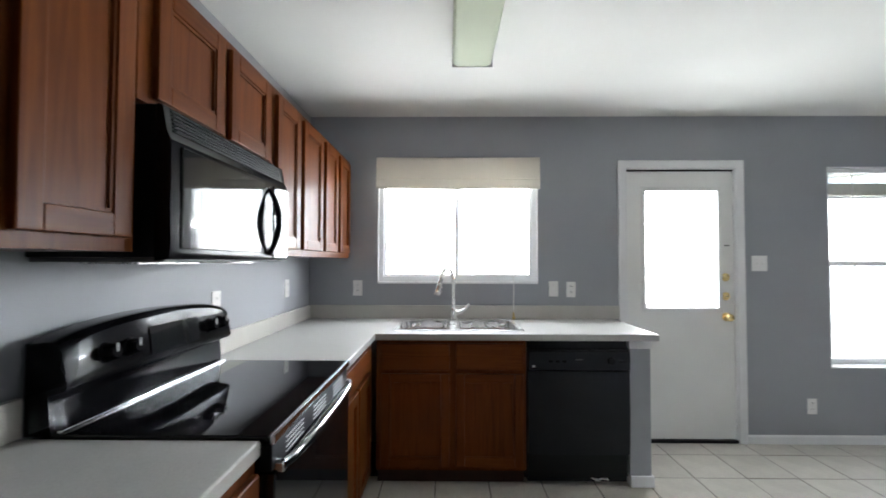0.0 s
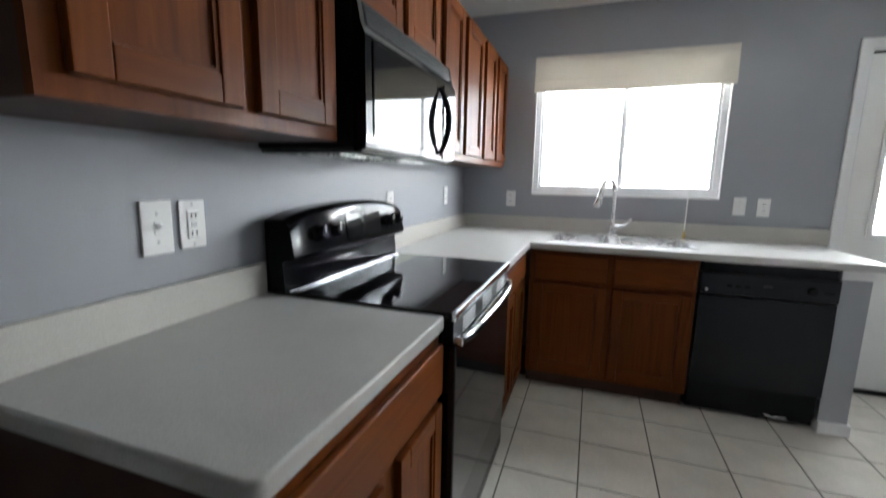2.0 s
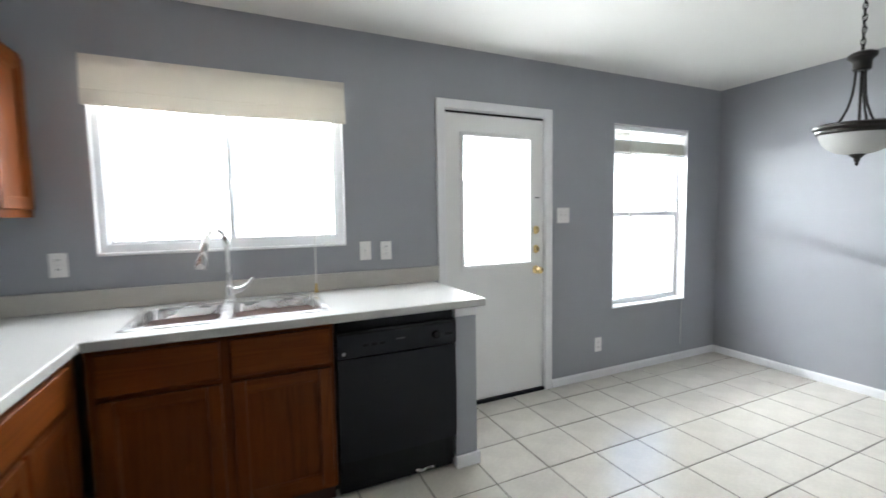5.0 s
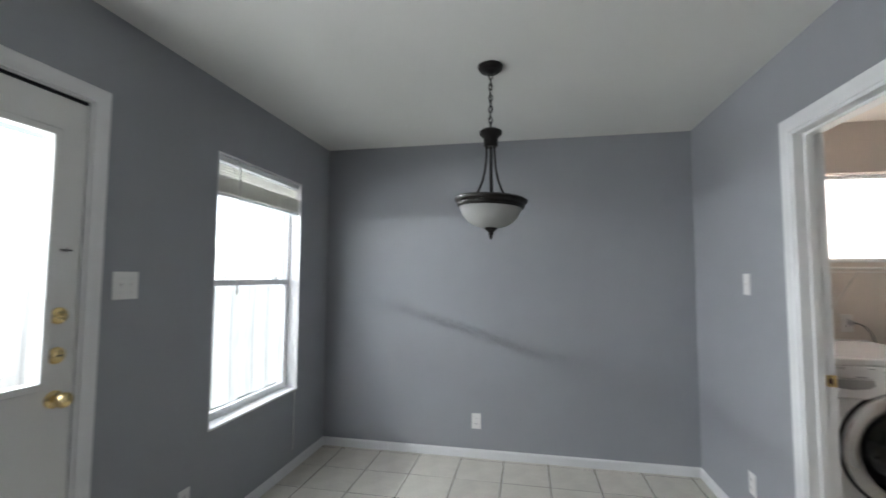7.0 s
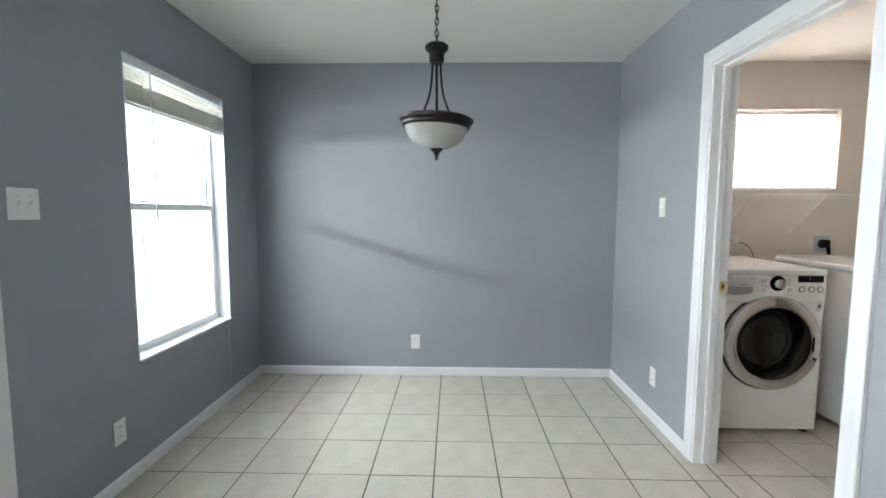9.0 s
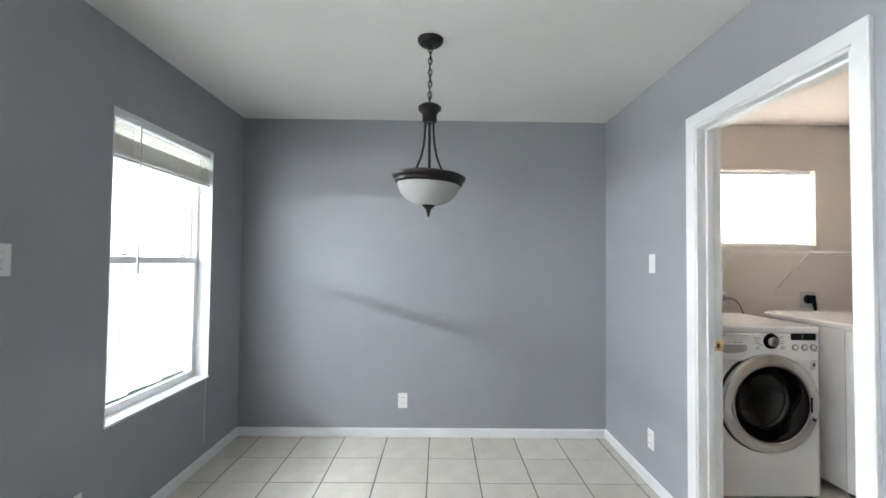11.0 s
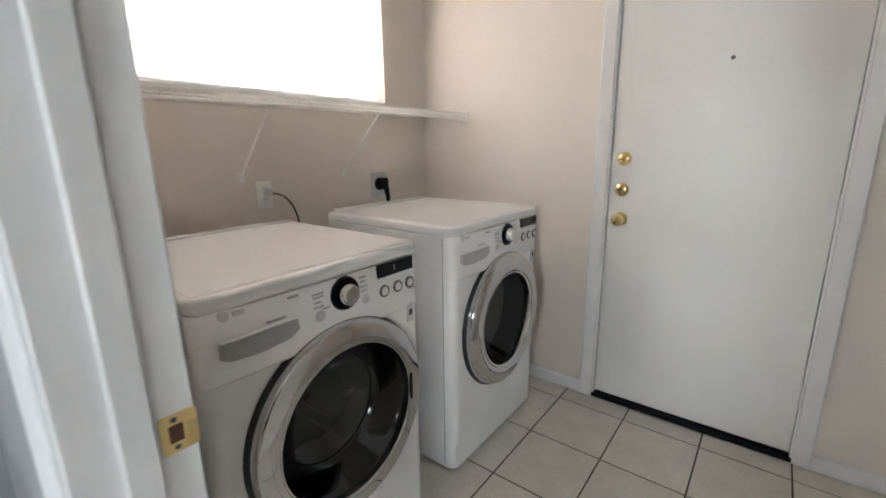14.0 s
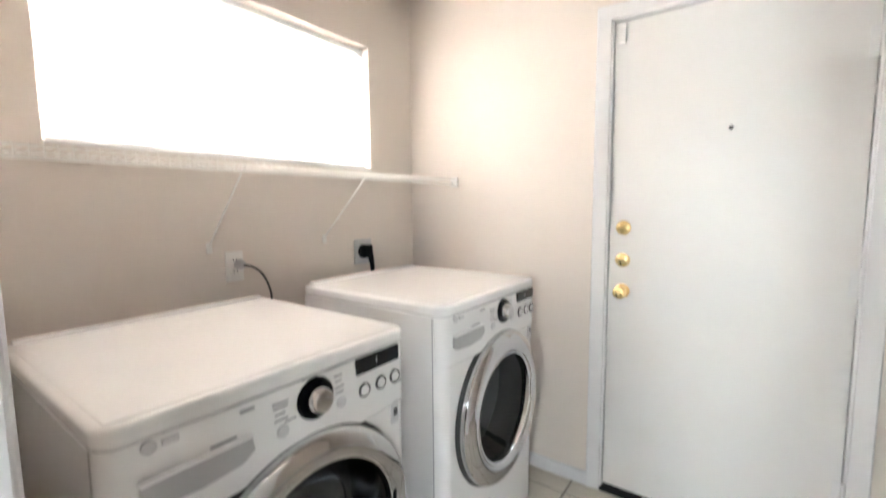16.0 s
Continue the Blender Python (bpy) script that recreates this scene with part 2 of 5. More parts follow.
def tube(bm, pts, r, n=10, closed=False):
    """A round rod along points; r is one radius or one for each point."""
    pts = [Vector(p) for p in pts]
    rs = [r] * len(pts) if isinstance(r, (int, float)) else r
    rings, side = [], None
    for i, p in enumerate(pts):
        if closed:
            d = pts[(i + 1) % len(pts)] - pts[i - 1]
        else:
            d = pts[min(i + 1, len(pts) - 1)] - pts[max(i - 1, 0)]
        d.normalize()
        if side is None:
            side = d.orthogonal().normalized()
        side = (side - d * side.dot(d)).normalized()
        up = d.cross(side)
        rings.append([bm.verts.new(p + rs[i] * (math.cos(2 * math.pi * k / n) * side + math.sin(2 * math.pi * k / n) * up)) for k in range(n)])
    pairs = list(zip(rings, rings[1:])) + ([(rings[-1], rings[0])] if closed else [])
    for a, b in pairs:
        for k in range(n):
            bm.faces.new([a[k], a[(k + 1) % n], b[(k + 1) % n], b[k]])
    if not closed:
        bm.faces.new(rings[0])
        bm.faces.new(rings[-1])
    return bm


def arc(p0, p1, p2, n=10):
    """Points of a quadratic curve."""
    a, b, c = Vector(p0), Vector(p1), Vector(p2)
    return [a * (1 - t) ** 2 + b * 2 * t * (1 - t) + c * t * t for t in [i / n for i in range(n + 1)]]


def slab(axis, us, vs, w0, w1, holes=()):
    """A wall or plate of thickness w0..w1 over the rectangle us x vs, with rectangular holes (u0, u1, v0, v1)."""
    bm = bmesh.new()
    uc = sorted({*us, *[h[0] for h in holes], *[h[1] for h in holes]})
    vc = sorted({*vs, *[h[2] for h in holes], *[h[3] for h in holes]})
    uc = [u for u in uc if us[0] - 1e-6 <= u <= us[-1] + 1e-6]
    vc = [v for v in vc if vs[0] - 1e-6 <= v <= vs[-1] + 1e-6]
    made = {}

    def vert(u, v, w):
        k = (round(u, 5), round(v, 5), round(w, 5))
        if k not in made:
            made[k] = bm.verts.new({"x": (w, u, v), "y": (u, w, v), "z": (u, v, w)}[axis])
        return made[k]

    def solid(i, j):
        if not (0 <= i < len(uc) - 1 and 0 <= j < len(vc) - 1):
            return False
        u, v = (uc[i] + uc[i + 1]) / 2, (vc[j] + vc[j + 1]) / 2
        return not any(h[0] < u < h[1] and h[2] < v < h[3] for h in holes)

    for i in range(len(uc) - 1):
        for j in range(len(vc) - 1):
            if not solid(i, j):
                continue
            c = [(uc[i], vc[j]), (uc[i + 1], vc[j]), (uc[i + 1], vc[j + 1]), (uc[i], vc[j + 1])]
            for w in (w0, w1):
                bm.faces.new([vert(u, v, w) for u, v in c])
            for (di, dj), (a, b) in {(0, -1): (0, 1), (1, 0): (1, 2), (0, 1): (2, 3), (-1, 0): (3, 0)}.items():
                if not solid(i + di, j + dj):
                    bm.faces.new([vert(*c[a], w0), vert(*c[b], w0), vert(*c[b], w1), vert(*c[a], w1)])
    return bm


def bevelled(ob, width, seg=3, angle=40):
    ob.modifiers.clear()
    md = ob.modifiers.new("bevel", "BEVEL")
    md.width, md.segments, md.limit_method, md.angle_limit = width, seg, "ANGLE", radians(angle)
    md.harden_normals = True
    return ob


def structure(name, bm, material, label, category):
    return tagged(part(name, bm, material), label, category, "", "structure")


# ---- the shell ----
N, E, W, S, LS = 3.31, 4.10, -1.105, 0.485, -1.49
LN, LW, KE, KS, H = 0.37, 1.30, 1.15, -5.0, 2.44
W1 = (-0.585, 0.62, 1.185, 2.10)
D1 = (1.28, 2.10, -0.2, 2.045)
W2 = (2.785, 3.665, 0.56, 2.055)
W3 = (-1.165, 0.09, 1.49, 2.09)
D2 = (2.104, 2.93, -0.2, 2.035)
D3 = (2.197, 3.01, -0.2, 2.055)
structure("wall_north", slab("y", (W - 0.15, E), (-0.1, H), N, N + 0.15, (W1, D1, W2)), GREY, "cool grey painted wall with window and back door openings", "wall")
structure("wall_east", slab("x", (S - 0.055, N + 0.15), (-0.1, H), E, E + 0.15), GREY, "cool grey painted plain dining wall", "wall")
structure("wall_west", slab("x", (KS - 0.15, N), (-0.1, H), W - 0.15, W), GREY, "cool grey painted wall behind stove and cabinets", "wall")
structure("wall_divider", slab("y", (KE, E), (-0.1, H), S - 0.055, S, (D2,)), GREY, "cool grey painted wall with laundry doorway", "wall")
structure("wall_kitchen_side", slab("x", (KS - 0.15, S - 0.055), (-0.1, H), KE, KE + 0.075), GREY, "cool grey painted plain side wall", "wall")
# Unseen wall added to close the kitchen, set far back to cut bounced light.
structure("wall_closing_south", slab("y", (W, KE), (-0.1, H), KS - 0.15, KS), GREY, "unseen plain grey wall added to close the kitchen", "wall")
structure("laundry_wall_north", slab("y", (LW, E), (-0.1, H), LN, LN + 0.06, (D2,)), BEIGE, "warm off-white painted wall around doorway", "wall")
structure("laundry_wall_east", slab("x", (LS, LN + 0.06), (-0.1, H), E, E + 0.15, (W3,)), BEIGE, "warm off-white painted wall with high window", "wall")
structure("laundry_wall_south", slab("y", (LW - 0.075, E + 0.15), (-0.1, H), LS - 0.13, LS, (D3,)), BEIGE, "warm off-white painted wall with white door", "wall")
structure("laundry_wall_west", slab("x", (LS, LN + 0.06), (-0.1, H), LW - 0.075, LW), BEIGE, "warm off-white painted plain wall", "wall")
structure("ceiling", slab("z", (W - 0.15, E + 0.15), (S - 0.055, N + 0.15), H, H + 0.12), CEIL, "white lightly textured painted ceiling", "ceiling")
structure("ceiling_kitchen", slab("z", (W - 0.15, LW - 0.075), (KS - 0.15, S - 0.055), H, H + 0.12), CEIL, "white lightly textured kitchen ceiling", "ceiling")
structure("ceiling_laundry", slab("z", (LW - 0.075, E + 0.15), (LS - 0.13, S - 0.055), H, H + 0.12), CEIL_B, "off-white lightly textured laundry ceiling", "ceiling")
structure("garage_backing", slab("y", (D3[0] - 0.2, D3[1] + 0.2), (-0.1, 2.3), LS - 0.30, LS - 0.26), GREY, "plain wall closing the space behind the door", "wall")


def baseboard(name, a, b, normal):
    """White moulded skirting from a to b on the floor, facing normal."""
    a, b, nn = Vector((*a, 0)), Vector((*b, 0)), Vector((*normal, 0))
    bm = bmesh.new()
    prof = [(0, 0), (0.012, 0), (0.012, 0.046), (0.009, 0.053), (0.006, 0.060), (0, 0.064)]
    ra = [bm.verts.new(a + nn * u + Vector((0, 0, v))) for u, v in prof]
    rb = [bm.verts.new(b + nn * u + Vector((0, 0, v))) for u, v in prof]
    for i in range(len(prof) - 1):
        bm.faces.new([ra[i], rb[i], rb[i + 1], ra[i + 1]])
    bm.faces.new(ra)
    bm.faces.new(rb)
    return structure(name, bm, TRIM, "white painted moulded baseboard along the wall", "baseboard")


baseboard("baseboard_north", (2.166, N), (E, N), (0, -1))
baseboard("baseboard_east", (E, N), (E, S), (-1, 0))
baseboard("baseboard_divider", (2.988, S), (E, S), (0, 1))
baseboard("baseboard_divider_short", (KE, S), (2.046, S), (0, 1))
baseboard("baseboard_laundry_south", (3.068, LS), (E, LS), (0, 1))
baseboard("baseboard_laundry_south_short", (LW, LS), (2.138, LS), (0, 1))
baseboard("baseboard_laundry_east", (E, LS), (E, LN), (-1, 0))
baseboard("baseboard_laundry_west", (LW, LS), (LW, LN), (1, 0))


def casing(name, x0, x1, top, y, out, w=0.058):
    """A moulded door surround on a wall that faces out (+1 or -1 along y)."""
    bm = bmesh.new()
    prof = [(0.0, 0.0), (0.0, 0.008), (0.003, 0.0105), (0.018, 0.0115), (0.030, 0.0130), (0.040, 0.0155), (0.047, 0.0168), (w - 0.004, 0.0168), (w, 0.0135), (w, 0.0)]
    rows = [[bm.verts.new((x + sx * t, y + out * d, z + sz * t)) for t, d in prof] for x, sx, z, sz in ((x0, -1, 0, 0), (x0, -1, top, 1), (x1, 1, top, 1), (x1, 1, 0, 0))]
    for a, b in zip(rows, rows[1:]):
        for k in range(len(prof) - 1):
            bm.faces.new([a[k], a[k + 1], b[k + 1], b[k]])
    bm.faces.new(rows[0]), bm.faces.new(rows[-1])
    return structure(name, bm, TRIM, "white painted moulded door casing", "trim")


casing("trim_back_door", D1[0], D1[1], D1[3], N, -1)
casing("trim_laundry_door", D2[0], D2[1], D2[3], S, 1, 0.062)
casing("trim_laundry_door_inner", D2[0], D2[1], D2[3], LN, -1)
casing("trim_garage_door", D3[0], D3[1], D3[3], LS, 1)
jamb = thing("door_jamb_laundry", Matrix(), "white painted wooden jamb lining the laundry doorway", "door jamb", "", "structure")
for xa, xb in ((D2[0] - 0.001, D2[0] + 0.014), (D2[1] - 0.014, D2[1] + 0.001)):
    part("side_jamb", bx((xa, LN - 0.004, 0), (xb, S + 0.004, D2[3]), 0.001, 1), TRIM, jamb)
    xm = xb if xa < 2.5 else xa
    part("door_stop", bx((xm - 0.011, LN + 0.040, 0), (xm + 0.011, LN + 0.075, D2[3] - 0.02), 0.002, 1), TRIM, jamb)
part("head_jamb", bx((D2[0], LN - 0.003, D2[3] - 0.014), (D2[1], S + 0.003, D2[3] + 0.001), 0.001, 1), TRIM, jamb)
part("door_stop", bx((D2[0] + 0.01, LN + 0.040, D2[3] - 0.026), (D2[1] - 0.01, LN + 0.075, D2[3] - 0.010), 0.002, 1), TRIM, jamb)
bm = bmesh.new()
for xa, xb in ((D3[0] - 0.001, D3[0] + 0.008), (D3[1] - 0.008, D3[1] + 0.001)):
    box(bm, (xa, LS - 0.128, 0), (xb, LS + 0.002, D3[3]), 0.001, 1)
box(bm, (D3[0], LS - 0.128, D3[3] - 0.008), (D3[1], LS + 0.001, D3[3] + 0.001), 0.001, 1)
structure("door_jamb_garage", bm, TRIM, "white painted wooden jamb around the solid door", "door jamb")
bm = bmesh.new()
for xa, xb in ((D1[0] - 0.001, D1[0] + 0.010), (D1[1] - 0.010, D1[1] + 0.001)):
    box(bm, (xa, N - 0.002, 0), (xb, N + 0.148, D1[3]), 0.001, 1)
box(bm, (D1[0], N - 0.001, D1[3] - 0.008), (D1[1], N + 0.148, D1[3] + 0.001), 0.001, 1)
structure("door_jamb_back", bm, TRIM, "white painted wooden jamb around the back door", "door jamb")
structure("threshold_back", bx((D1[0], N - 0.005, 0.0), (D1[1], N + 0.14, 0.022), 0.004), BLACKMATT, "dark metal threshold under the back door", "threshold")
structure("threshold_garage", bx((D3[0], LS - 0.12, 0.0), (D3[1], LS + 0.012, 0.018), 0.004), BLACKMATT, "dark worn threshold under the solid door", "threshold")


# ---- doors ----
def knob(parent, x, y, z, out, key=False):
    """A round brass knob with its rose; out is the side along y."""
    m = Matrix.Translation((x, y, z)) @ pose(0, 0, 0, -90 * out, 0, 0)
    k = part("knob", lathe(bmesh.new(), [(0, 0.066), (0.014, 0.066), (0.024, 0.060), (0.028, 0.050), (0.026, 0.038), (0.016, 0.028), (0.012, 0.022), (0.012, 0.008)], 24, m), BRASS, parent, "polished brass knob")
    part("rose", lathe(bmesh.new(), [(0.013, 0.012), (0.026, 0.009), (0.032, 0.003), (0.032, 0.0), (0, 0.0)], 28, m), BRASS, k)
    return k


def deadbolt(parent, x, y, z, out, blank=False):
    m = Matrix.Translation((x, y, z)) @ pose(0, 0, 0, -90 * out, 0, 0)
    d = part("deadbolt", lathe(bmesh.new(), [(0, 0.014), (0.020, 0.013), (0.028, 0.008), (0.031, 0.002), (0.031, 0.0)], 28, m), BRASS, parent, "polished brass deadbolt")
    if blank:
        part("slot", bx((x - 0.012, y + out * 0.0135, z - 0.0015), (x + 0.012, y + out * 0.0155, z + 0.0015)), SLOT, d)
    else:
        part("thumb_turn", bx((x - 0.016, y + out * 0.012, z - 0.005), (x + 0.016, y + out * 0.026, z + 0.005), 0.003), BRASS, d)
    return d


back = thing("door_1", Matrix(), "white half-glazed back door with brass locks, closed", "door", "", "structure")
YD = N + 0.012
part("leaf", slab("y", (1.292, 2.088), (0.026, 2.023), YD, YD + 0.044, ((1.425, 1.972, 0.995, 1.878),)), DOORP, back)
bm = slab("y", (1.400, 1.997), (0.970, 1.903), YD - 0.012, YD + 0.006, ((1.428, 1.969, 0.998, 1.875),))
bevelled(part("glazing_bead", bm, DOORP, back), 0.005, 2)
pane = part("pane", bx((1.426, YD + 0.018, 0.996), (1.971, YD + 0.024, 1.877)), GLASS, back)
pane.visible_shadow = False
knob(back, 2.026, YD, 0.930, -1)
deadbolt(back, 2.026, YD, 1.084, -1, True)
deadbolt(back, 2.026, YD, 1.226, -1)
part("hook", tube(bmesh.new(), [(2.01, YD - 0.012, 1.463), (2.03, YD - 0.014, 1.463), (2.05, YD - 0.010, 1.463)], 0.0035, 8), DARKGREY, back)
# Black strip put in for the shade of the gap above the leaf.
part("dark_gap_strip", bx((1.293, YD - 0.004, 2.024), (2.087, YD + 0.03, 2.036)), BLACKMATT, back)

garage = thing("door_3", Matrix(), "plain white painted solid door with three brass locks", "door", "", "structure")
YG = LS - 0.012
part("leaf", bx((D3[0] + 0.011, YG - 0.044, 0.030), (D3[1] - 0.011, YG, D3[3] - 0.011), 0.002, 1), DOORP, garage)
part("bottom_sweep", bx((D3[0] + 0.012, YG - 0.040, 0.014), (D3[1] - 0.012, YG + 0.004, 0.031), 0.002, 1), BLACKMATT, garage)
knob(garage, 2.942, YG, 0.930, 1)
deadbolt(garage, 2.944, YG, 1.064, 1, True)
deadbolt(garage, 2.944, YG, 1.202, 1)
part("peephole", lathe(bmesh.new(), [(0, 0.004), (0.006, 0.004), (0.008, 0.0)], 16, Matrix.Translation((2.582, YG, 1.578)) @ pose(0, 0, 0, -90)), DARKGREY, garage)
for zh in (1.80, 1.035, 0.29):
    hg = part("hinge", lathe(bmesh.new(), [(0, zh + 0.052), (0.007, zh + 0.050), (0.007, zh - 0.050), (0, zh - 0.052)], 12, Matrix.Translation((D3[0] + 0.006, YG + 0.012, 0))), TRIM, garage, "white painted hinge")
    part("hinge_leaf", bx((D3[0] + 0.010, YG, zh - 0.05), (D3[0] + 0.034, YG + 0.003, zh + 0.05)), TRIM, hg)

inner = thing("door_2", pose(D2[0] + 0.018, LN - 0.004, 0, 0, 0, -98), "white laundry door swung open past square, scuffed edge", "door", "", "structure")
part("leaf", bx((0.003, 0.004, 0.012), (0.765, 0.040, 2.015), 0.002, 1), DOORP, inner)
PROFILE = [(0, 0.066), (0.014, 0.066), (0.024, 0.060), (0.028, 0.050), (0.026, 0.038), (0.016, 0.028), (0.012, 0.022), (0.026, 0.009), (0.032, 0.0)]
part("knob", lathe(bmesh.new(), PROFILE, 24, Matrix.Translation((0.700, 0.040, 0.965)) @ pose(0, 0, 0, -90)), BRASS, inner, "polished brass knob")
part("knob", lathe(bmesh.new(), PROFILE, 24, Matrix.Translation((0.700, 0.004, 0.965)) @ pose(0, 0, 0, 90)), BRASS, inner)
for zh in (1.83, 1.085, 0.22):
    part("hinge", tube(bmesh.new(), [(0, 0, zh - 0.045), (0, 0, zh + 0.045)], 0.006, 10), TRIM, inner)
    part("hinge_leaf", bx((0.0012, 0.004, zh - 0.045), (0.0032, 0.036, zh + 0.045), 0.0005, 1), TRIM, inner)
    part("hinge_leaf", bx((D2[0] + 0.0138, LN - 0.002, zh - 0.045), (D2[0] + 0.0158, LN + 0.034, zh + 0.045), 0.0005, 1), TRIM, jamb)
SCUFF = mat("grey_scuff_marks", (0.33, 0.33, 0.34), 0.8, 0, 0.3, 40)
for k in range(11):
    zz, yy = 1.16 - 0.023 * k + 0.006 * ((k * 5) % 3), 0.010 + 0.0022 * ((k * 7) % 11)
    mark = bx((0.0022, yy, zz), (0.0029, yy + 0.003 + 0.0012 * ((k * 3) % 4), zz + 0.0012 + 0.001 * (k % 2)))
    part("scuff", mark, SCUFF, inner, "grey scuff mark in the paint")

strike = thing("strike_plate", Matrix.Translation((D2[1] - 0.0145, LN + 0.019, 0.936)) @ Matrix.Scale(0.86, 4), "brass strike plate screwed to the white jamb", "strike plate")
plate, outline = bmesh.new(), []
for cy, cz, a0 in ((0.013, 0.023, 0), (-0.023, 0.023, 90), (-0.023, -0.023, 180), (0.013, -0.023, 270)):
    outline += [plate.verts.new((0, cy + 0.006 * math.cos(radians(a0 + 22.5 * k)), cz + 0.006 * math.sin(radians(a0 + 22.5 * k)))) for k in range(5)]
top = bmesh.ops.extrude_face_region(plate, geom=[plate.faces.new(outline)])["geom"]
bmesh.ops.translate(plate, vec=(-0.0022, 0, 0), verts=[v for v in top if isinstance(v, bmesh.types.BMVert)])
bmesh.ops.recalc_face_normals(plate, faces=plate.faces)
part("plate", plate, BRASS, strike)
part("lip", bx((-0.0032, -0.029, -0.009), (-0.0018, -0.014, 0.009), 0.0007, 1), BRASS, strike, "worn latch lip")
part("pocket", bx((-0.0026, -0.010, -0.013), (-0.0004, 0.008, 0.013)), mat("bare_jamb_wood", (0.10, 0.045, 0.028), 0.8, 0, 0.25, 30), strike, "bare wood latch pocket")
for zz in (-0.021, 0.021):
    part("screw", lathe(bmesh.new(), [(0, 0.0035), (0.0035, 0.003), (0.0042, 0.002)], 12, Matrix.Translation((0, 0, zz)) @ pose(0, 0, 0, 0, -90, 0)), DARKGREY, strike)


# ---- windows ----
win = thing("window_1", Matrix(), "white vinyl sliding kitchen window with two panes", "window", "", "structure")
x0, x1, z0, z1 = W1
part("window_frame", slab("y", (x0, x1), (z0, z1), N + 0.030, N + 0.095, ((x0 + 0.040, x1 - 0.040, z0 + 0.040, z1 - 0.035),)), VINYL, win)
for a, b, yy in ((x0 + 0.036, 0.032, N + 0.062), (-0.004, x1 - 0.036, N + 0.040)):
    sash = part("sash", slab("y", (a, b), (z0 + 0.036, z1 - 0.031), yy, yy + 0.022, ((a + 0.022, b - 0.022, z0 + 0.058, z1 - 0.053),)), VINYL, win)
    p = part("pane", bx((a + 0.020, yy + 0.009, z0 + 0.056), (b - 0.020, yy + 0.013, z1 - 0.051)), GLASS, sash)
    p.visible_shadow = False
part("lock", bx((-0.008, N + 0.026, 1.50), (0.010, N + 0.042, 1.56), 0.004), VINYL, win)
part("window_sill", bx((x0 + 0.001, N - 0.006, z0 - 0.012), (x1 - 0.001, N + 0.031, z0 + 0.003), 0.003), TRIM, win)
for a, b in ((x0 - 0.001, x0 + 0.004), (x1 - 0.004, x1 + 0.001)):
    part("window_lining", bx((a, N - 0.002, z0), (b, N + 0.031, z1)), TRIM, win)

win = thing("window_2", Matrix(), "white vinyl single-hung dining window", "window", "", "structure")
x0, x1, z0, z1 = W2
YF = N + 0.085
part("window_frame", slab("y", (x0, x1), (z0, z1), YF, YF + 0.06, ((x0 + 0.032, x1 - 0.032, z0 + 0.020, z1 - 0.03),)), VINYL, win)
for a, b, yy in ((1.315, z1 - 0.028, YF + 0.030), (z0 + 0.016, 1.346, YF - 0.002)):
    sash = part("sash", slab("y", (x0 + 0.030, x1 - 0.030), (a, b), yy, yy + 0.026, ((x0 + 0.050, x1 - 0.048, a + 0.034, b - 0.032),)), VINYL, win)
    p = part("pane", bx((x0 + 0.048, yy + 0.010, a + 0.032), (x1 - 0.046, yy + 0.014, b - 0.030)), GLASS, sash)
    p.visible_shadow = False
for xx in (x0 + 0.16, x1 - 0.22):
    part("sash_lock", bx((xx, YF - 0.016, 1.352), (xx + 0.055, YF + 0.022, 1.366), 0.004), VINYL, win)
part("window_sill", bx((x0 - 0.001, N - 0.012, z0 - 0.006), (x1 + 0.001, YF + 0.001, z0 + 0.008), 0.004), TRIM, win)
for a, b in ((x0 - 0.001, x0 + 0.006), (x1 - 0.006, x1 + 0.001)):
    part("window_lining", bx((a, N - 0.001, z0), (b, YF, z1)), TRIM, win)
part("window_lining", bx((x0, N - 0.001, z1 - 0.006), (x1, YF, z1 + 0.001)), TRIM, win)

win = thing("window_3", Matrix(), "high white laundry window behind a drawn shade", "window", "", "structure")
y0, y1, z0, z1 = W3
part("window_frame", slab("x", (y0, y1), (z0, z1), E + 0.07, E + 0.12, ((y0 + 0.035, y1 - 0.035, z0 + 0.035, z1 - 0.035), )), VINYL, win)
p = part("pane", bx((E + 0.09, y0 + 0.034, z0 + 0.034), (E + 0.094, y1 - 0.034, z1 - 0.034)), GLASS, win)
p.visible_shadow = False
part("window_sill", bx((E - 0.006, y0 + 0.001, z0 - 0.008), (E + 0.07, y1 - 0.001, z0 + 0.004), 0.003), TRIM, win)

# roman shade over the sink window
shade = thing("roman_shade", Matrix.Translation((0.018, N, 1.885)), "cream cloth roman shade pulled up above window", "window shade")
part("headrail", bx((-0.610, -0.030, 0.205), (0.610, -0.001, 0.236), 0.003), SHADE, shade)
bm = bmesh.new()
cols, prof = 24, [(-0.034, 0.236), (-0.040, 0.150), (-0.044, 0.080), (-0.050, 0.074), (-0.046, 0.066), (-0.052, 0.030), (-0.050, 0.006), (-0.040, 0.0), (-0.030, 0.010), (-0.028, 0.070), (-0.024, 0.220)]
grid = []
for i in range(cols + 1):
    u = i / cols
    sag = -0.006 * math.sin(math.pi * u) + 0.0015 * math.sin(9 * u + 1)
    grid.append([bm.verts.new((-0.612 + 1.224 * u, y + 0.002 * math.sin(14 * u + 8 * z), z + (sag if z < 0.2 else sag * 0.5))) for y, z in prof])
for a, b in zip(grid, grid[1:]):
    for k in range(len(prof) - 1):
        bm.faces.new([a[k], a[k + 1], b[k + 1], b[k]])
part("folded_cloth", bm, SHADE, shade, smooth=60)
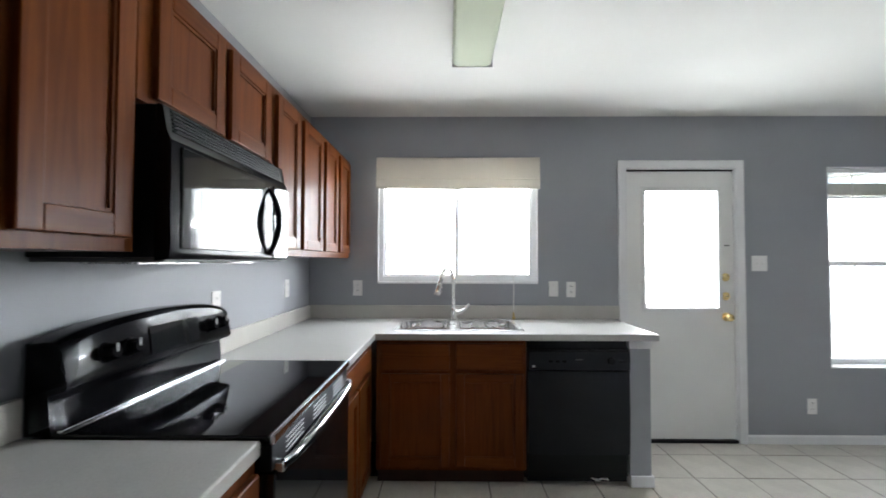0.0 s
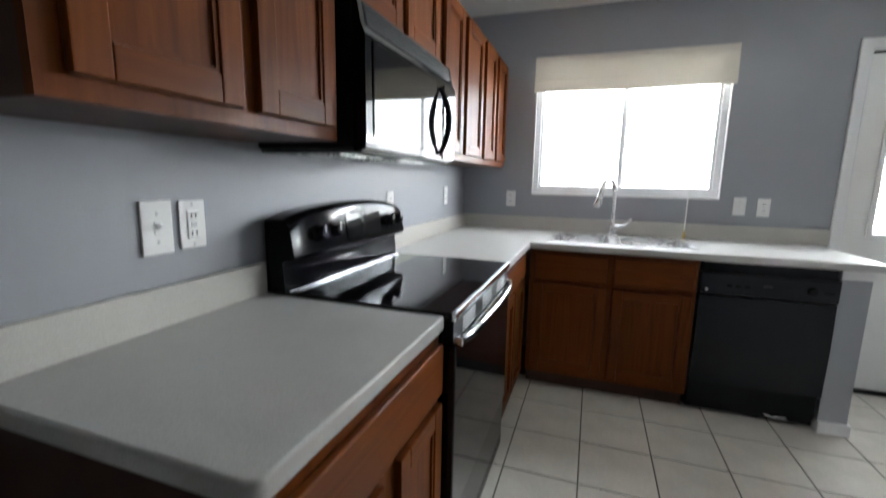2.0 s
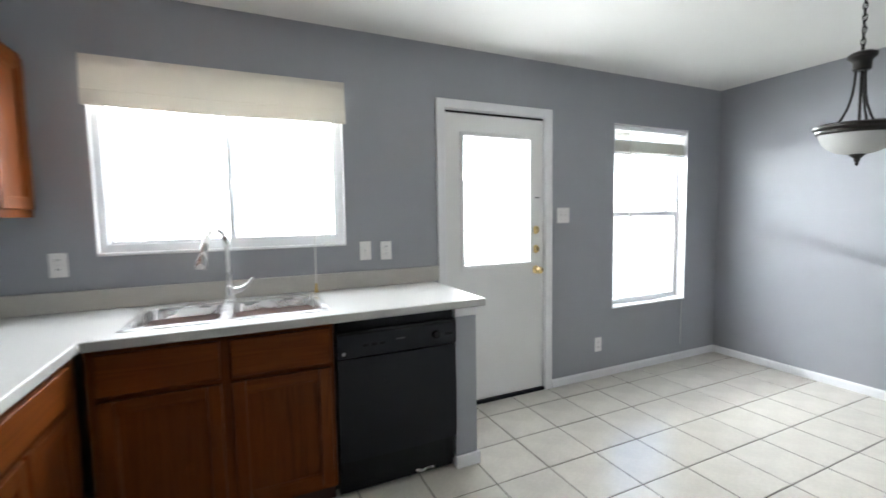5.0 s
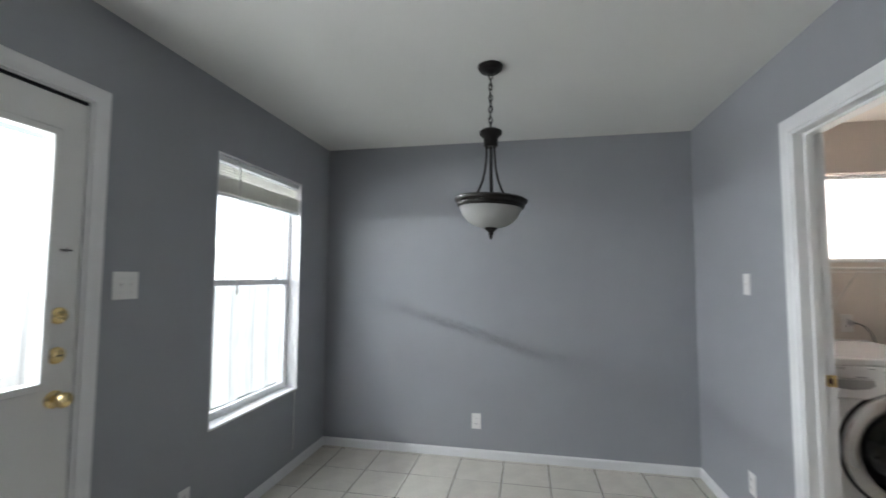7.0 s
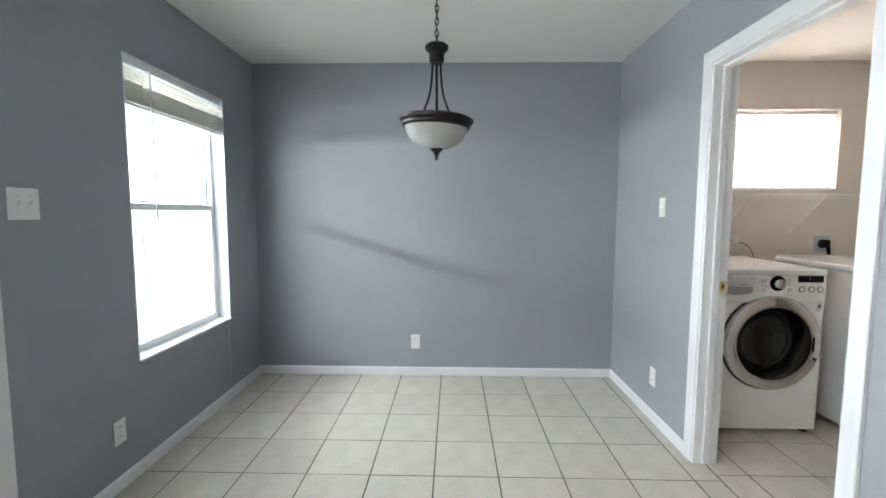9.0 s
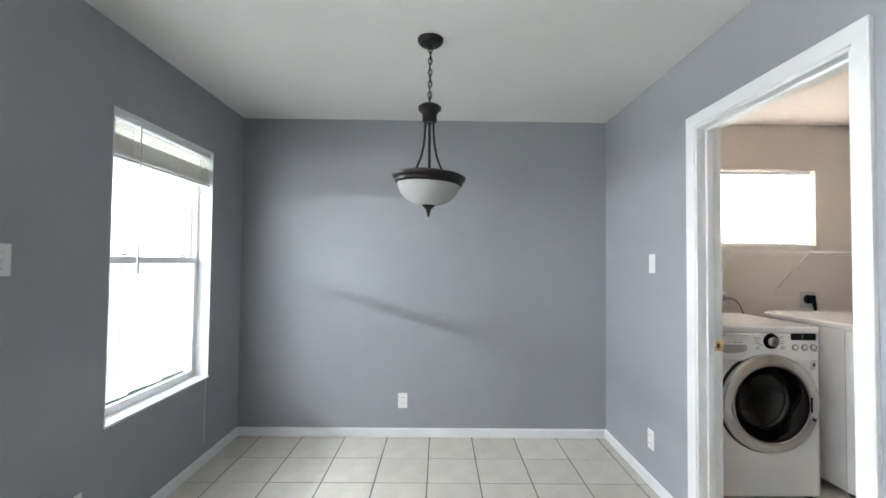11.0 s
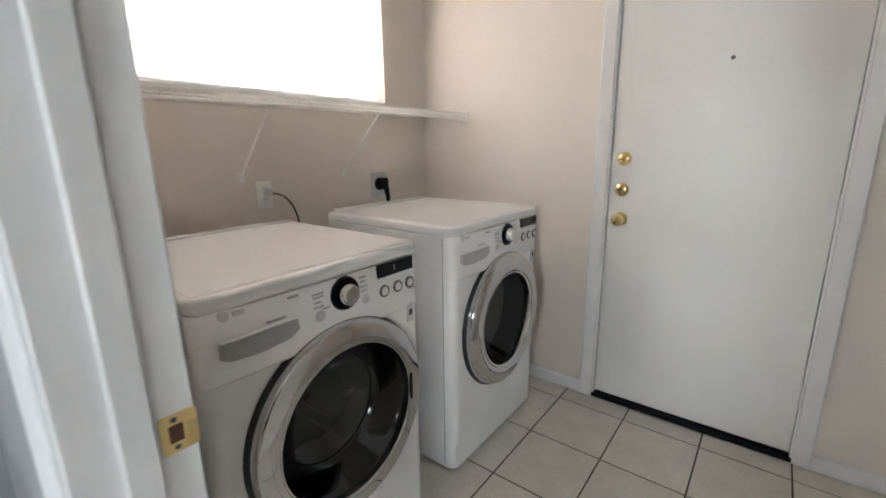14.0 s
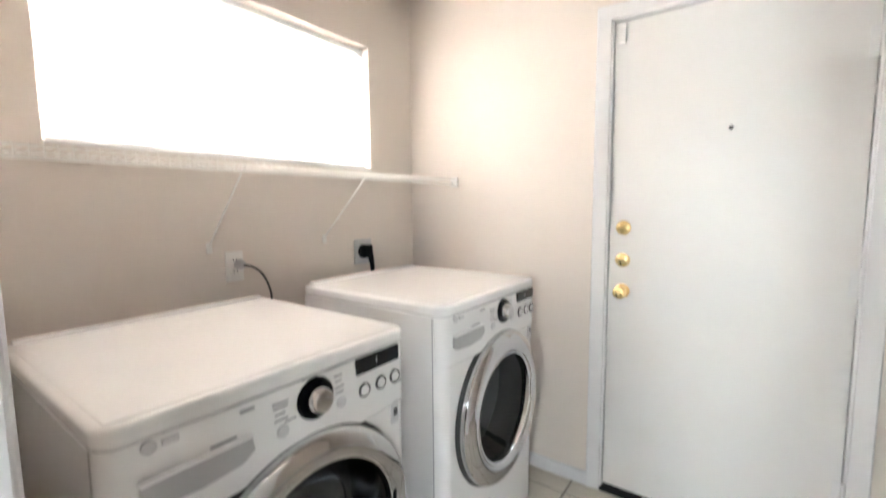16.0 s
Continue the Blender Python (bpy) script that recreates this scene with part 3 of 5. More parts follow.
cord = thing("shade_cord", Matrix.Translation((0.430, N - 0.06, 0.0)), "thin white shade cord with a small wooden tassel", "blind cord")
part("cord", tube(bmesh.new(), [(0, 0, 1.90), (0.002, 0.0, 1.5), (0.0, 0.0, 1.22), (-0.006, -0.02, 0.97)], 0.0032, 8), CORD, cord)
part("tassel", lathe(bmesh.new(), [(0, 0.975), (0.005, 0.97), (0.010, 0.935), (0.013, 0.920), (0.0, 0.917)], 14, Matrix.Translation((-0.006, -0.02, 0))), mat("pale_wood", (0.55, 0.40, 0.16), 0.5), cord)

# blind in the dining window
blind = thing("window_blind", Matrix.Translation((3.225, N + 0.035, 1.82)), "white slatted blind drawn up inside the window", "window blind")
part("headrail", bx((-0.430, -0.020, 0.195), (0.430, 0.020, 0.226), 0.003), VINYL, blind)
sl = bmesh.new()
for k in range(5):
    y = -0.024 + 0.012 * k
    z = 0.0035 - 0.0009 * (k - 2) ** 2
    sl.verts.new((-0.428, y, z)), sl.verts.new((0.428, y, z))
sl.verts.ensure_lookup_table()
for k in range(4):
    sl.faces.new([sl.verts[2 * k], sl.verts[2 * k + 1], sl.verts[2 * k + 3], sl.verts[2 * k + 2]])
ext = bmesh.ops.extrude_face_region(sl, geom=list(sl.faces))
bmesh.ops.translate(sl, verts=[v for v in ext["geom"] if isinstance(v, bmesh.types.BMVert)], vec=(0, 0, 0.002))
first = part("slat", sl, SLAT, blind)
first.location = (0, 0, 0.172)
for k, z in enumerate([0.158, 0.144, 0.128] + [0.112 - 0.0048 * i for i in range(20)]):
    s = new("slat", first.data)
    s.parent, s.location = blind, (0.001 * ((k * 7) % 3 - 1), 0.0015 * ((k * 5) % 3 - 1), z)
part("bottom_rail", bx((-0.430, -0.025, -0.002), (0.430, 0.025, 0.014), 0.004), VINYL, blind)
for xx in (-0.30, 0.30):
    part("ladder_cord", tube(bmesh.new(), [(xx, -0.027, 0.0), (xx, -0.027, 0.195)], 0.0012, 6), CORD, blind)
part("wand", tube(bmesh.new(), [(-0.255, -0.034, 0.20), (-0.254, -0.036, -0.25), (-0.250, -0.036, -0.56)], 0.0045, 8), CORD, blind)
part("lift_cord", tube(bmesh.new(), [(0.405, -0.030, 0.20), (0.405, -0.040, -0.6), (0.400, -0.042, -1.25), (0.398, -0.042, -1.68)], 0.0026, 6), CORD, blind)

sheer = thing("roller_blind", Matrix.Translation((E + 0.045, -0.5375, W3[2])), "plain white translucent roller blind pulled down in daylight", "roller blind")
part("cloth", bx((-0.001, -0.625, 0.006), (0.001, 0.625, 0.575)), SHEER, sheer)
part("roller", tube(bmesh.new(), [(0, -0.618, 0.578), (0, 0.618, 0.578)], 0.016, 14), VINYL, sheer)
part("hem_bar", bx((-0.004, -0.615, 0.004), (0.004, 0.615, 0.022), 0.002), VINYL, sheer)


# ---- kitchen cabinets ----
def cab_door(parent, x0, z0, x1, z1, y):
    """A framed cabinet door with a recessed flat panel; its front faces -y."""
    w, t = 0.052, 0.019
    d = part("door", bx((x0 + w - 0.002, y - 0.008, z0 + w - 0.002), (x1 - w + 0.002, y - 0.002, z1 - w + 0.002)), OAK_V, parent)
    for a in (x0, x1 - w):
        part("stile", bx((a, y - t, z0), (a + w, y, z1), 0.004), OAK_V, d)
    for a in (z0, z1 - w):
        part("rail", bx((x0 + w, y - t, a), (x1 - w, y, a + w), 0.004), OAK_H, d)
    bm = slab("y", (x0 + w - 0.001, x1 - w + 0.001), (z0 + w - 0.001, z1 - w + 0.001), y - 0.014, y - 0.006, ((x0 + w + 0.008, x1 - w - 0.008, z0 + w + 0.008, z1 - w - 0.008),))
    part("moulding", bm, OAK_V, d)
    return d


def drawer_front(parent, x0, z0, x1, z1, y):
    return part("drawer_front", bx((x0, y - 0.019, z0), (x1, y, z1), 0.006, 3), OAK_H, parent)


def cabinet(name, m, w, d, z0, z1, doors, drawers, label, toe=0.0, side=None):
    """A cabinet against y = 0 that fronts -y: body, face frame, doors and drawer fronts."""
    c = thing(name, m, label, "cabinet", "kitchen cabinets")
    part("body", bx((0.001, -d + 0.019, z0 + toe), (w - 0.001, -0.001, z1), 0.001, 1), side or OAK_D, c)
    holes = [(a - 0.0 + 0.012, b - 0.012, p + 0.012, q - 0.012) for a, p, b, q in doors + drawers]
    part("face_frame", slab("y", (0.0, w), (z0 + toe, z1), -d, -d + 0.019, holes), OAK_V, c)
    if toe:
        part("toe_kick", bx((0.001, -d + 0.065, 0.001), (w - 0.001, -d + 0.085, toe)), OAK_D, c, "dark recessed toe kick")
    for q in doors:
        cab_door(c, *q, -d - 0.001)
    for q in drawers:
        drawer_front(c, *q, -d - 0.001)
    return c


def west(y, x=W):
    return pose(x, y, 0, 0, 0, 90)


UB, UT = 1.366, 2.090
cabinet("upper_cabinet", west(0.442), 0.656, 0.300, UB, UT, [(0.034, UB + 0.032, 0.321, UT - 0.028), (0.362, UB + 0.032, 0.628, UT - 0.028)], [], "red-brown stained oak double wall cabinet, closed")
cabinet("upper_cabinet", west(1.102), 0.784, 0.300, 1.736, UT, [(0.048, 1.752, 0.368, UT - 0.028), (0.412, 1.752, 0.730, UT - 0.028)], [], "short red-brown oak cabinet above the microwave")
cabinet("upper_cabinet", west(1.888), 0.722, 0.300, UB, UT, [(0.020, UB + 0.034, 0.304, UT - 0.028), (0.360, UB + 0.034, 0.690, UT - 0.028)], [], "red-brown stained oak double wall cabinet, closed")
cabinet("upper_cabinet", west(2.613), 0.690, 0.300, UB, UT, [(0.029, UB + 0.034, 0.308, UT - 0.028), (0.372, UB + 0.034, 0.655, UT - 0.028)], [], "red-brown oak corner wall cabinet beside sink wall")
BD = 0.590
cabinet("base_cabinet", west(0.450), 0.678, BD - 0.006, 0, 0.874, [(0.044, 0.135, 0.322, 0.674), (0.400, 0.135, 0.664, 0.674)], [(0.044, 0.702, 0.664, 0.843)], "red-brown oak base cabinet with wide drawer", 0.10)
cabinet("base_cabinet", west(1.922), 0.742, BD, 0, 0.874, [(0.030, 0.135, 0.300, 0.702), (0.322, 0.135, 0.640, 0.702)], [(0.030, 0.728, 0.640, 0.850)], "red-brown oak corner base cabinet with drawer", 0.10)
cabinet("sink_cabinet", Matrix.Translation((-0.486, N, 0)), 0.898, 0.640, 0, 0.874, [(0.030, 0.125, 0.440, 0.672), (0.478, 0.125, 0.880, 0.672)], [(0.030, 0.692, 0.440, 0.852), (0.478, 0.692, 0.880, 0.852)], "red-brown oak sink base cabinet, doors closed", 0.10)

# half wall that ends the counter
structure("half_wall", bx((1.036, 2.690, 0), (1.160, N - 0.001, 0.820)), GREY, "grey painted half wall beside dishwasher", "wall")
structure("half_wall_cap", bx((1.032, 2.680, 0.820), (1.166, N - 0.002, 0.874), 0.003), TRIM, "white trim board under the counter end", "trim")
structure("half_wall_baseboard", bx((1.034, 2.676, 0), (1.174, N - 0.022, 0.066), 0.004), TRIM, "white baseboard round the half wall end", "baseboard")

# worktops
SX0, SX1, SY0, SY1 = -0.380, 0.402, 2.735, 3.205
top = thing("worktop", Matrix(), "grey speckled laminate L-shaped counter with backsplash", "countertop")
bm = slab("z", (W + 0.001, 1.186), (1.922, N - 0.001), 0.875, 0.915, ((SX0, SX1, SY0, SY1), (-0.486, 1.2, 1.9, 2.622)))
bevelled(part("slab", bm, LAMI, top), 0.007, 3)
part("backsplash", bx((W + 0.021, N - 0.021, 0.9155), (1.222, N - 0.001, 1.012), 0.004), LAMI_B, top, "cream laminate backsplash")
part("backsplash", bx((W + 0.001, 1.922, 0.9155), (W + 0.021, N - 0.001, 1.012), 0.004), LAMI_B, top, "cream laminate backsplash")
top = thing("worktop", Matrix(), "grey speckled laminate counter beside the stove", "countertop")
bm = slab("z", (W + 0.001, -0.505), (0.446, 1.128), 0.875, 0.915)
vs = [e for e in bm.edges if all(abs(v.co.x + 0.505) < 1e-4 and abs(v.co.y - 0.446) < 1e-4 for v in e.verts)]
bmesh.ops.bevel(bm, geom=vs, offset=0.022, segments=5, profile=0.5, affect="EDGES")
bevelled(part("slab", bm, LAMI, top), 0.007, 3)
part("backsplash", bx((W + 0.001, 0.446, 0.9155), (W + 0.021, 1.128, 1.012), 0.004), LAMI_B, top, "cream laminate backsplash")


# ---- sink and faucet ----
sink = thing("sink", Matrix.Translation((0, 0, 0.915)), "stainless steel double-bowl drop-in sink", "sink")
bowls = [(-0.362, -0.044, 2.757, 3.125), (0.000, 0.384, 2.757, 3.125)]
bm = slab("z", (SX0 - 0.014, SX1 + 0.014), (SY0 - 0.014, SY1 + 0.014), 0.0005, 0.005, bowls)
bevelled(part("rim", bm, STEEL, sink), 0.002, 2)
for a, b, c, d in bowls:
    bm = bmesh.new()
    loops = []
    for ins, z, r in ((0.0, 0.005, 0.05), (0.004, -0.01, 0.05), (0.014, -0.150, 0.06), (0.035, -0.172, 0.06), (0.11, -0.178, 0.04)):
        pts = []
        for cx, cy, a0 in ((b - ins - r, d - ins - r, 0), (a + ins + r, d - ins - r, 90), (a + ins + r, c + ins + r, 180), (b - ins - r, c + ins + r, 270)):
            pts += [bm.verts.new((cx + r * math.cos(radians(a0 + 18 * k)), cy + r * math.sin(radians(a0 + 18 * k)), z)) for k in range(6)]
        loops.append(pts)
    for p, q in zip(loops, loops[1:]):
        for k in range(24):
            bm.faces.new([p[k], p[(k + 1) % 24], q[(k + 1) % 24], q[k]])
    bm.faces.new(loops[-1])
    bw = part("bowl", bm, STEEL, sink, smooth=60)
    part("drain", lathe(bmesh.new(), [(0, -0.176), (0.03, -0.1755), (0.042, -0.172), (0.044, -0.178)], 20, Matrix.Translation(((a + b) / 2, (c + d) / 2, 0))), CHROME, bw)
faucet = thing("faucet", Matrix.Translation((-0.016, 3.172, 0.920)), "brushed nickel gooseneck pull-down kitchen faucet", "faucet")
part("base", lathe(bmesh.new(), [(0, 0.0), (0.032, 0.0), (0.032, 0.006), (0.024, 0.014), (0.021, 0.07), (0.019, 0.075), (0.015, 0.085)], 24), STEEL, faucet)
neck = [(0, 0, 0.08), (0, 0, 0.16), (0, 0, 0.262)] + [(-0.055 * (1 - math.cos(radians(a))) * 0.8, -0.075 * (1 - math.cos(radians(a))), 0.275 + 0.100 * math.sin(radians(a))) for a in range(0, 166, 15)]
part("neck", tube(bmesh.new(), neck, 0.0148, 16), STEEL, faucet, smooth=60)
e0 = Vector(neck[-1])
part("spray_head", tube(bmesh.new(), [e0, e0 + Vector((-0.010, -0.012, -0.045)), e0 + Vector((-0.022, -0.024, -0.098)), e0 + Vector((-0.024, -0.026, -0.108))], [0.0160, 0.0175, 0.0245, 0.021], 16), STEEL, faucet)
part("handle", tube(bmesh.new(), [(0.015, 0, 0.055), (0.050, -0.004, 0.060), (0.085, -0.008, 0.080), (0.112, -0.010, 0.118)], [0.019, 0.015, 0.009, 0.008], 12), STEEL, faucet)


# ---- stove ----
st = thing("stove", pose(W + 0.012, 1.525, 0, 0, 0, 90) @ Matrix.Diagonal((1.026, 1, 1, 1)), "black electric range with glass cooktop and tall backguard", "stove")
hw = 0.379
part("body", bx((-hw, -0.577, 0.045), (hw, -0.004, 0.905), 0.004), BLACK, st)
part("cooktop", bx((-hw - 0.003, -0.606, 0.905), (hw + 0.003, -0.070, 0.922), 0.005), BLACKGLASS, st, "glossy black glass cooktop")
part("front_trim", bx((-hw - 0.003, -0.618, 0.900), (hw + 0.003, -0.606, 0.924), 0.004), CHROME, st, "bright chrome front edge")
bm = bmesh.new()
n = 28
rows = []
for i in range(n + 1):
    u = -1 + 2 * i / n
    zt = 1.188 - 0.032 * u * u - 0.012 * abs(u) ** 8
    yo = -0.012 * (1 - u * u)
    rows.append([bm.verts.new((u * (hw + 0.002), y + (yo if y < -0.02 else 0), z)) for y, z in
                 ((-0.003, 0.915), (-0.070, 0.918), (-0.067, 0.960), (-0.062, 1.012), (-0.070, 1.018), (-0.104, 1.024), (-0.110, 1.034), (-0.092, zt - 0.022), (-0.080, zt - 0.004), (-0.060, zt), (-0.003, zt - 0.004))])
for a, b in zip(rows, rows[1:]):
    for k in range(len(a) - 1):
        bm.faces.new([a[k], b[k], b[k + 1], a[k + 1]])
bm.faces.new(rows[0])
bm.faces.new(rows[-1])
part("backguard", bm, BLACKSATIN, st, "glossy black curved control panel", smooth=50)
def on_panel(u, z):
    """Depth of the tilted control face."""
    return -0.110 + 0.018 * (z - 1.034) / 0.128 - 0.012 * (1 - (u / hw) ** 2) - 0.002
for u in (-0.265, -0.185, 0.215, 0.295):
    z = 1.095
    kb = part("burner_knob", lathe(bmesh.new(), [(0, 0.030), (0.017, 0.030), (0.020, 0.026), (0.022, 0.004), (0.027, 0.0)], 24, Matrix.Translation((u, on_panel(u, z), z)) @ pose(0, 0, 0, 82, 0, 0)), BLACK, st)
    part("pointer", bx((u - 0.0025, on_panel(u, z) - 0.032, z + 0.004), (u + 0.0025, on_panel(u, z) - 0.027, z + 0.026), 0.001, 1), SMOKE, kb)
bm = bmesh.new()
for k in range(8):
    u0, u1 = -0.105 + 0.03125 * k, -0.105 + 0.03125 * (k + 1)
    bm.faces.new([bm.verts.new((u, on_panel(u, z) - 0.001, z)) for u, z in ((u0, 1.055), (u1, 1.055), (u1, 1.140), (u0, 1.140))])
bmesh.ops.remove_doubles(bm, verts=bm.verts, dist=1e-5)
part("clock_panel", bm, BLACKGLASS, st)
part("rear_trim", bx((-hw + 0.002, -0.093, 0.9215), (hw - 0.002, -0.083, 0.929), 0.002), CHROME, st)
vent = part("vent_panel", bx((-hw + 0.004, -0.610, 0.832), (hw - 0.004, -0.577, 0.898), 0.004), BLACKMATT, st)
for c in (-0.225, 0.0, 0.225):
    for k in range(4):
        part("vent_slot", bx((c - 0.066, -0.613, 0.842 + 0.0125 * k), (c + 0.066, -0.610, 0.8455 + 0.0125 * k), 0.001, 1), SMOKE, vent, "silver vent bar")
od = part("oven_door", bx((-hw + 0.003, -0.618, 0.300), (hw - 0.003, -0.578, 0.829), 0.006), BLACKGLASS, st, "black glass oven door")
pts = [(-0.350 + 0.70 * i / 16, -0.622 - 0.030 * (1 - (2 * i / 16 - 1) ** 2) ** 0.6, 0.838 + 0.004 * math.sin(math.pi * i / 16)) for i in range(17)]
hd = part("handle", tube(bmesh.new(), pts, 0.013, 12), BLACK, od, "bowed glossy handle")
part("handle_trim", tube(bmesh.new(), [(x, y - 0.006, z + 0.010) for x, y, z in pts], 0.0065, 8), CHROME, od, "bright chrome handle trim")
for x in (-0.350, 0.350):
    part("handle_mount", bx((x - 0.014, -0.634, 0.826), (x + 0.014, -0.606, 0.850), 0.004), CHROME, od)
dr = part("storage_drawer", bx((-hw + 0.003, -0.612, 0.060), (hw - 0.003, -0.578, 0.293), 0.006), BLACK, st)
part("kick_plate", bx((-hw + 0.02, -0.575, 0.004), (hw - 0.02, -0.555, 0.058)), BLACKMATT, st)
for x in (-hw + 0.05, hw - 0.05):
    for y in (-0.53, -0.08):
        part("foot", lathe(bmesh.new(), [(0, 0), (0.018, 0), (0.018, 0.012), (0.010, 0.014), (0.010, 0.05)], 14, Matrix.Translation((x, y, 0))), DARKGREY, st)

# ---- microwave ----
mw = thing("microwave", pose(W + 0.002, 1.512, 1.345, 0, 0, 90), "black over-the-range microwave fixed under the cabinet", "microwave")
part("case", bx((-0.377, -0.326, 0.008), (0.377, -0.002, 0.390), 0.003, 1), BLACKMATT, mw)
bm = bmesh.new()
secs = []
for x in (-0.379, 0.379):
    secs.append([bm.verts.new((x, y, z)) for y, z in ((-0.326, 0.0), (-0.362, 0.004), (-0.366, 0.030), (-0.364, 0.300), (-0.352, 0.325), (-0.340, 0.387), (-0.326, 0.390))])
for k in range(6):
    bm.faces.new([secs[0][k], secs[1][k], secs[1][k + 1], secs[0][k + 1]])
bm.faces.new(secs[0]), bm.faces.new(secs[1])
bm.faces.new([secs[0][0], secs[1][0], secs[1][6], secs[0][6]])
part("front", bm, BLACK, mw, smooth=20)
dw_ = part("door_window", bx((-0.340, -0.3695, 0.030), (0.150, -0.362, 0.290), 0.003), BLACKGLASS, mw, "glossy black door window")
part("control_panel", bx((0.236, -0.3695, 0.010), (0.376, -0.360, 0.292), 0.003), BLACKGLASS, mw)
for k in range(6):
    part("vent_slat", bx((-0.350, -0.3455 - 0.0024 * (5 - k), 0.327 + 0.010 * k), (0.350, -0.3365 - 0.0024 * (5 - k), 0.3315 + 0.010 * k), 0.001, 1), BLACKMATT, mw)
bow = [(0.190, -0.366 - 0.040 * math.sin(math.pi * k / 16) ** 0.8, 0.022 + 0.250 * k / 16) for k in range(17)]
part("handle", tube(bmesh.new(), bow, [0.009 + 0.003 * math.sin(math.pi * k / 16) for k in range(17)], 12), BLACK, mw, "black bowed upright handle", smooth=60)
part("base_plate", bx((-0.370, -0.345, -0.004), (0.370, -0.006, 0.008), 0.003), DARKGREY, mw)
for x in (-0.19, 0.19):
    part("grease_filter", slab("z", (x - 0.13, x + 0.13), (-0.25, -0.09), -0.009, -0.004, [(x - 0.12 + 0.03 * k, x - 0.10 + 0.03 * k, -0.24, -0.10) for k in range(8)]), STEEL, mw)
part("lamp_lens", bx((-0.05, -0.335, -0.007), (0.05, -0.285, -0.003), 0.002, 1), APPL_G, mw)

# ---- dishwasher ----
dwr = thing("dishwasher", Matrix.Translation((0.724, N, 0)), "black built-in dishwasher under the counter", "dishwasher")
part("tub", bx((-0.298, -0.600, 0.02), (0.298, -0.03, 0.868)), BLACKMATT, dwr)
bm = bmesh.new()
secs = []
for i in range(13):
    u = -1 + 2 * i / 12
    bow = -0.010 * (1 - u * u)
    secs.append([bm.verts.new((u * 0.300, y + bow, z)) for y, z in ((-0.612, 0.196), (-0.648, 0.200), (-0.656, 0.44), (-0.650, 0.690), (-0.612, 0.694))])
for a, b in zip(secs, secs[1:]):
    for k in range(4):
        bm.faces.new([a[k], b[k], b[k + 1], a[k + 1]])
bm.faces.new(secs[0]), bm.faces.new(secs[-1])
part("door", bm, DISHW, dwr, "gently bowed black door", smooth=30)
cp = part("control_panel", bx((-0.300, -0.664, 0.698), (0.300, -0.610, 0.812), 0.006), DISHW, dwr)
part("handle_recess", bx((-0.292, -0.640, 0.815), (0.292, -0.600, 0.866), 0.003), BLACK, dwr)
part("pull_lip", bx((-0.296, -0.668, 0.806), (0.296, -0.640, 0.824), 0.005), BLACK, dwr)
part("dial", lathe(bmesh.new(), [(0, 0.020), (0.016, 0.020), (0.019, 0.016), (0.021, 0.0)], 24, Matrix.Translation((0.185, -0.664, 0.755)) @ pose(0, 0, 0, 90)), BLACK, cp)
part("badge", bx((-0.020, -0.6655, 0.758), (0.020, -0.664, 0.765)), DARKGREY, cp)
part("indicator", lathe(bmesh.new(), [(0, 0.003), (0.007, 0.003), (0.008, 0)], 16, Matrix.Translation((-0.272, -0.664, 0.722)) @ pose(0, 0, 0, 90)), SMOKE, cp)
for x in (-0.17, -0.13, -0.09, 0.245, 0.265):
    part("button", bx((x - 0.012, -0.6665, 0.745), (x + 0.012, -0.664, 0.757), 0.001, 1), BLACK, cp)
part("kick_panel", bx((-0.298, -0.620, 0.060), (0.298, -0.600, 0.190), 0.004), BLACKMATT, dwr)
part("leg", tube(bmesh.new(), [(0.06, -0.57, 0.0), (0.06, -0.57, 0.06)], 0.012, 12), STEEL, dwr)
part("drain_fitting", tube(bmesh.new(), [(0.085, -0.60, 0.045), (0.12, -0.606, 0.030), (0.15, -0.60, 0.040), (0.19, -0.595, 0.030)], 0.009, 10), STEEL, dwr, "bright metal fitting below the kick panel")


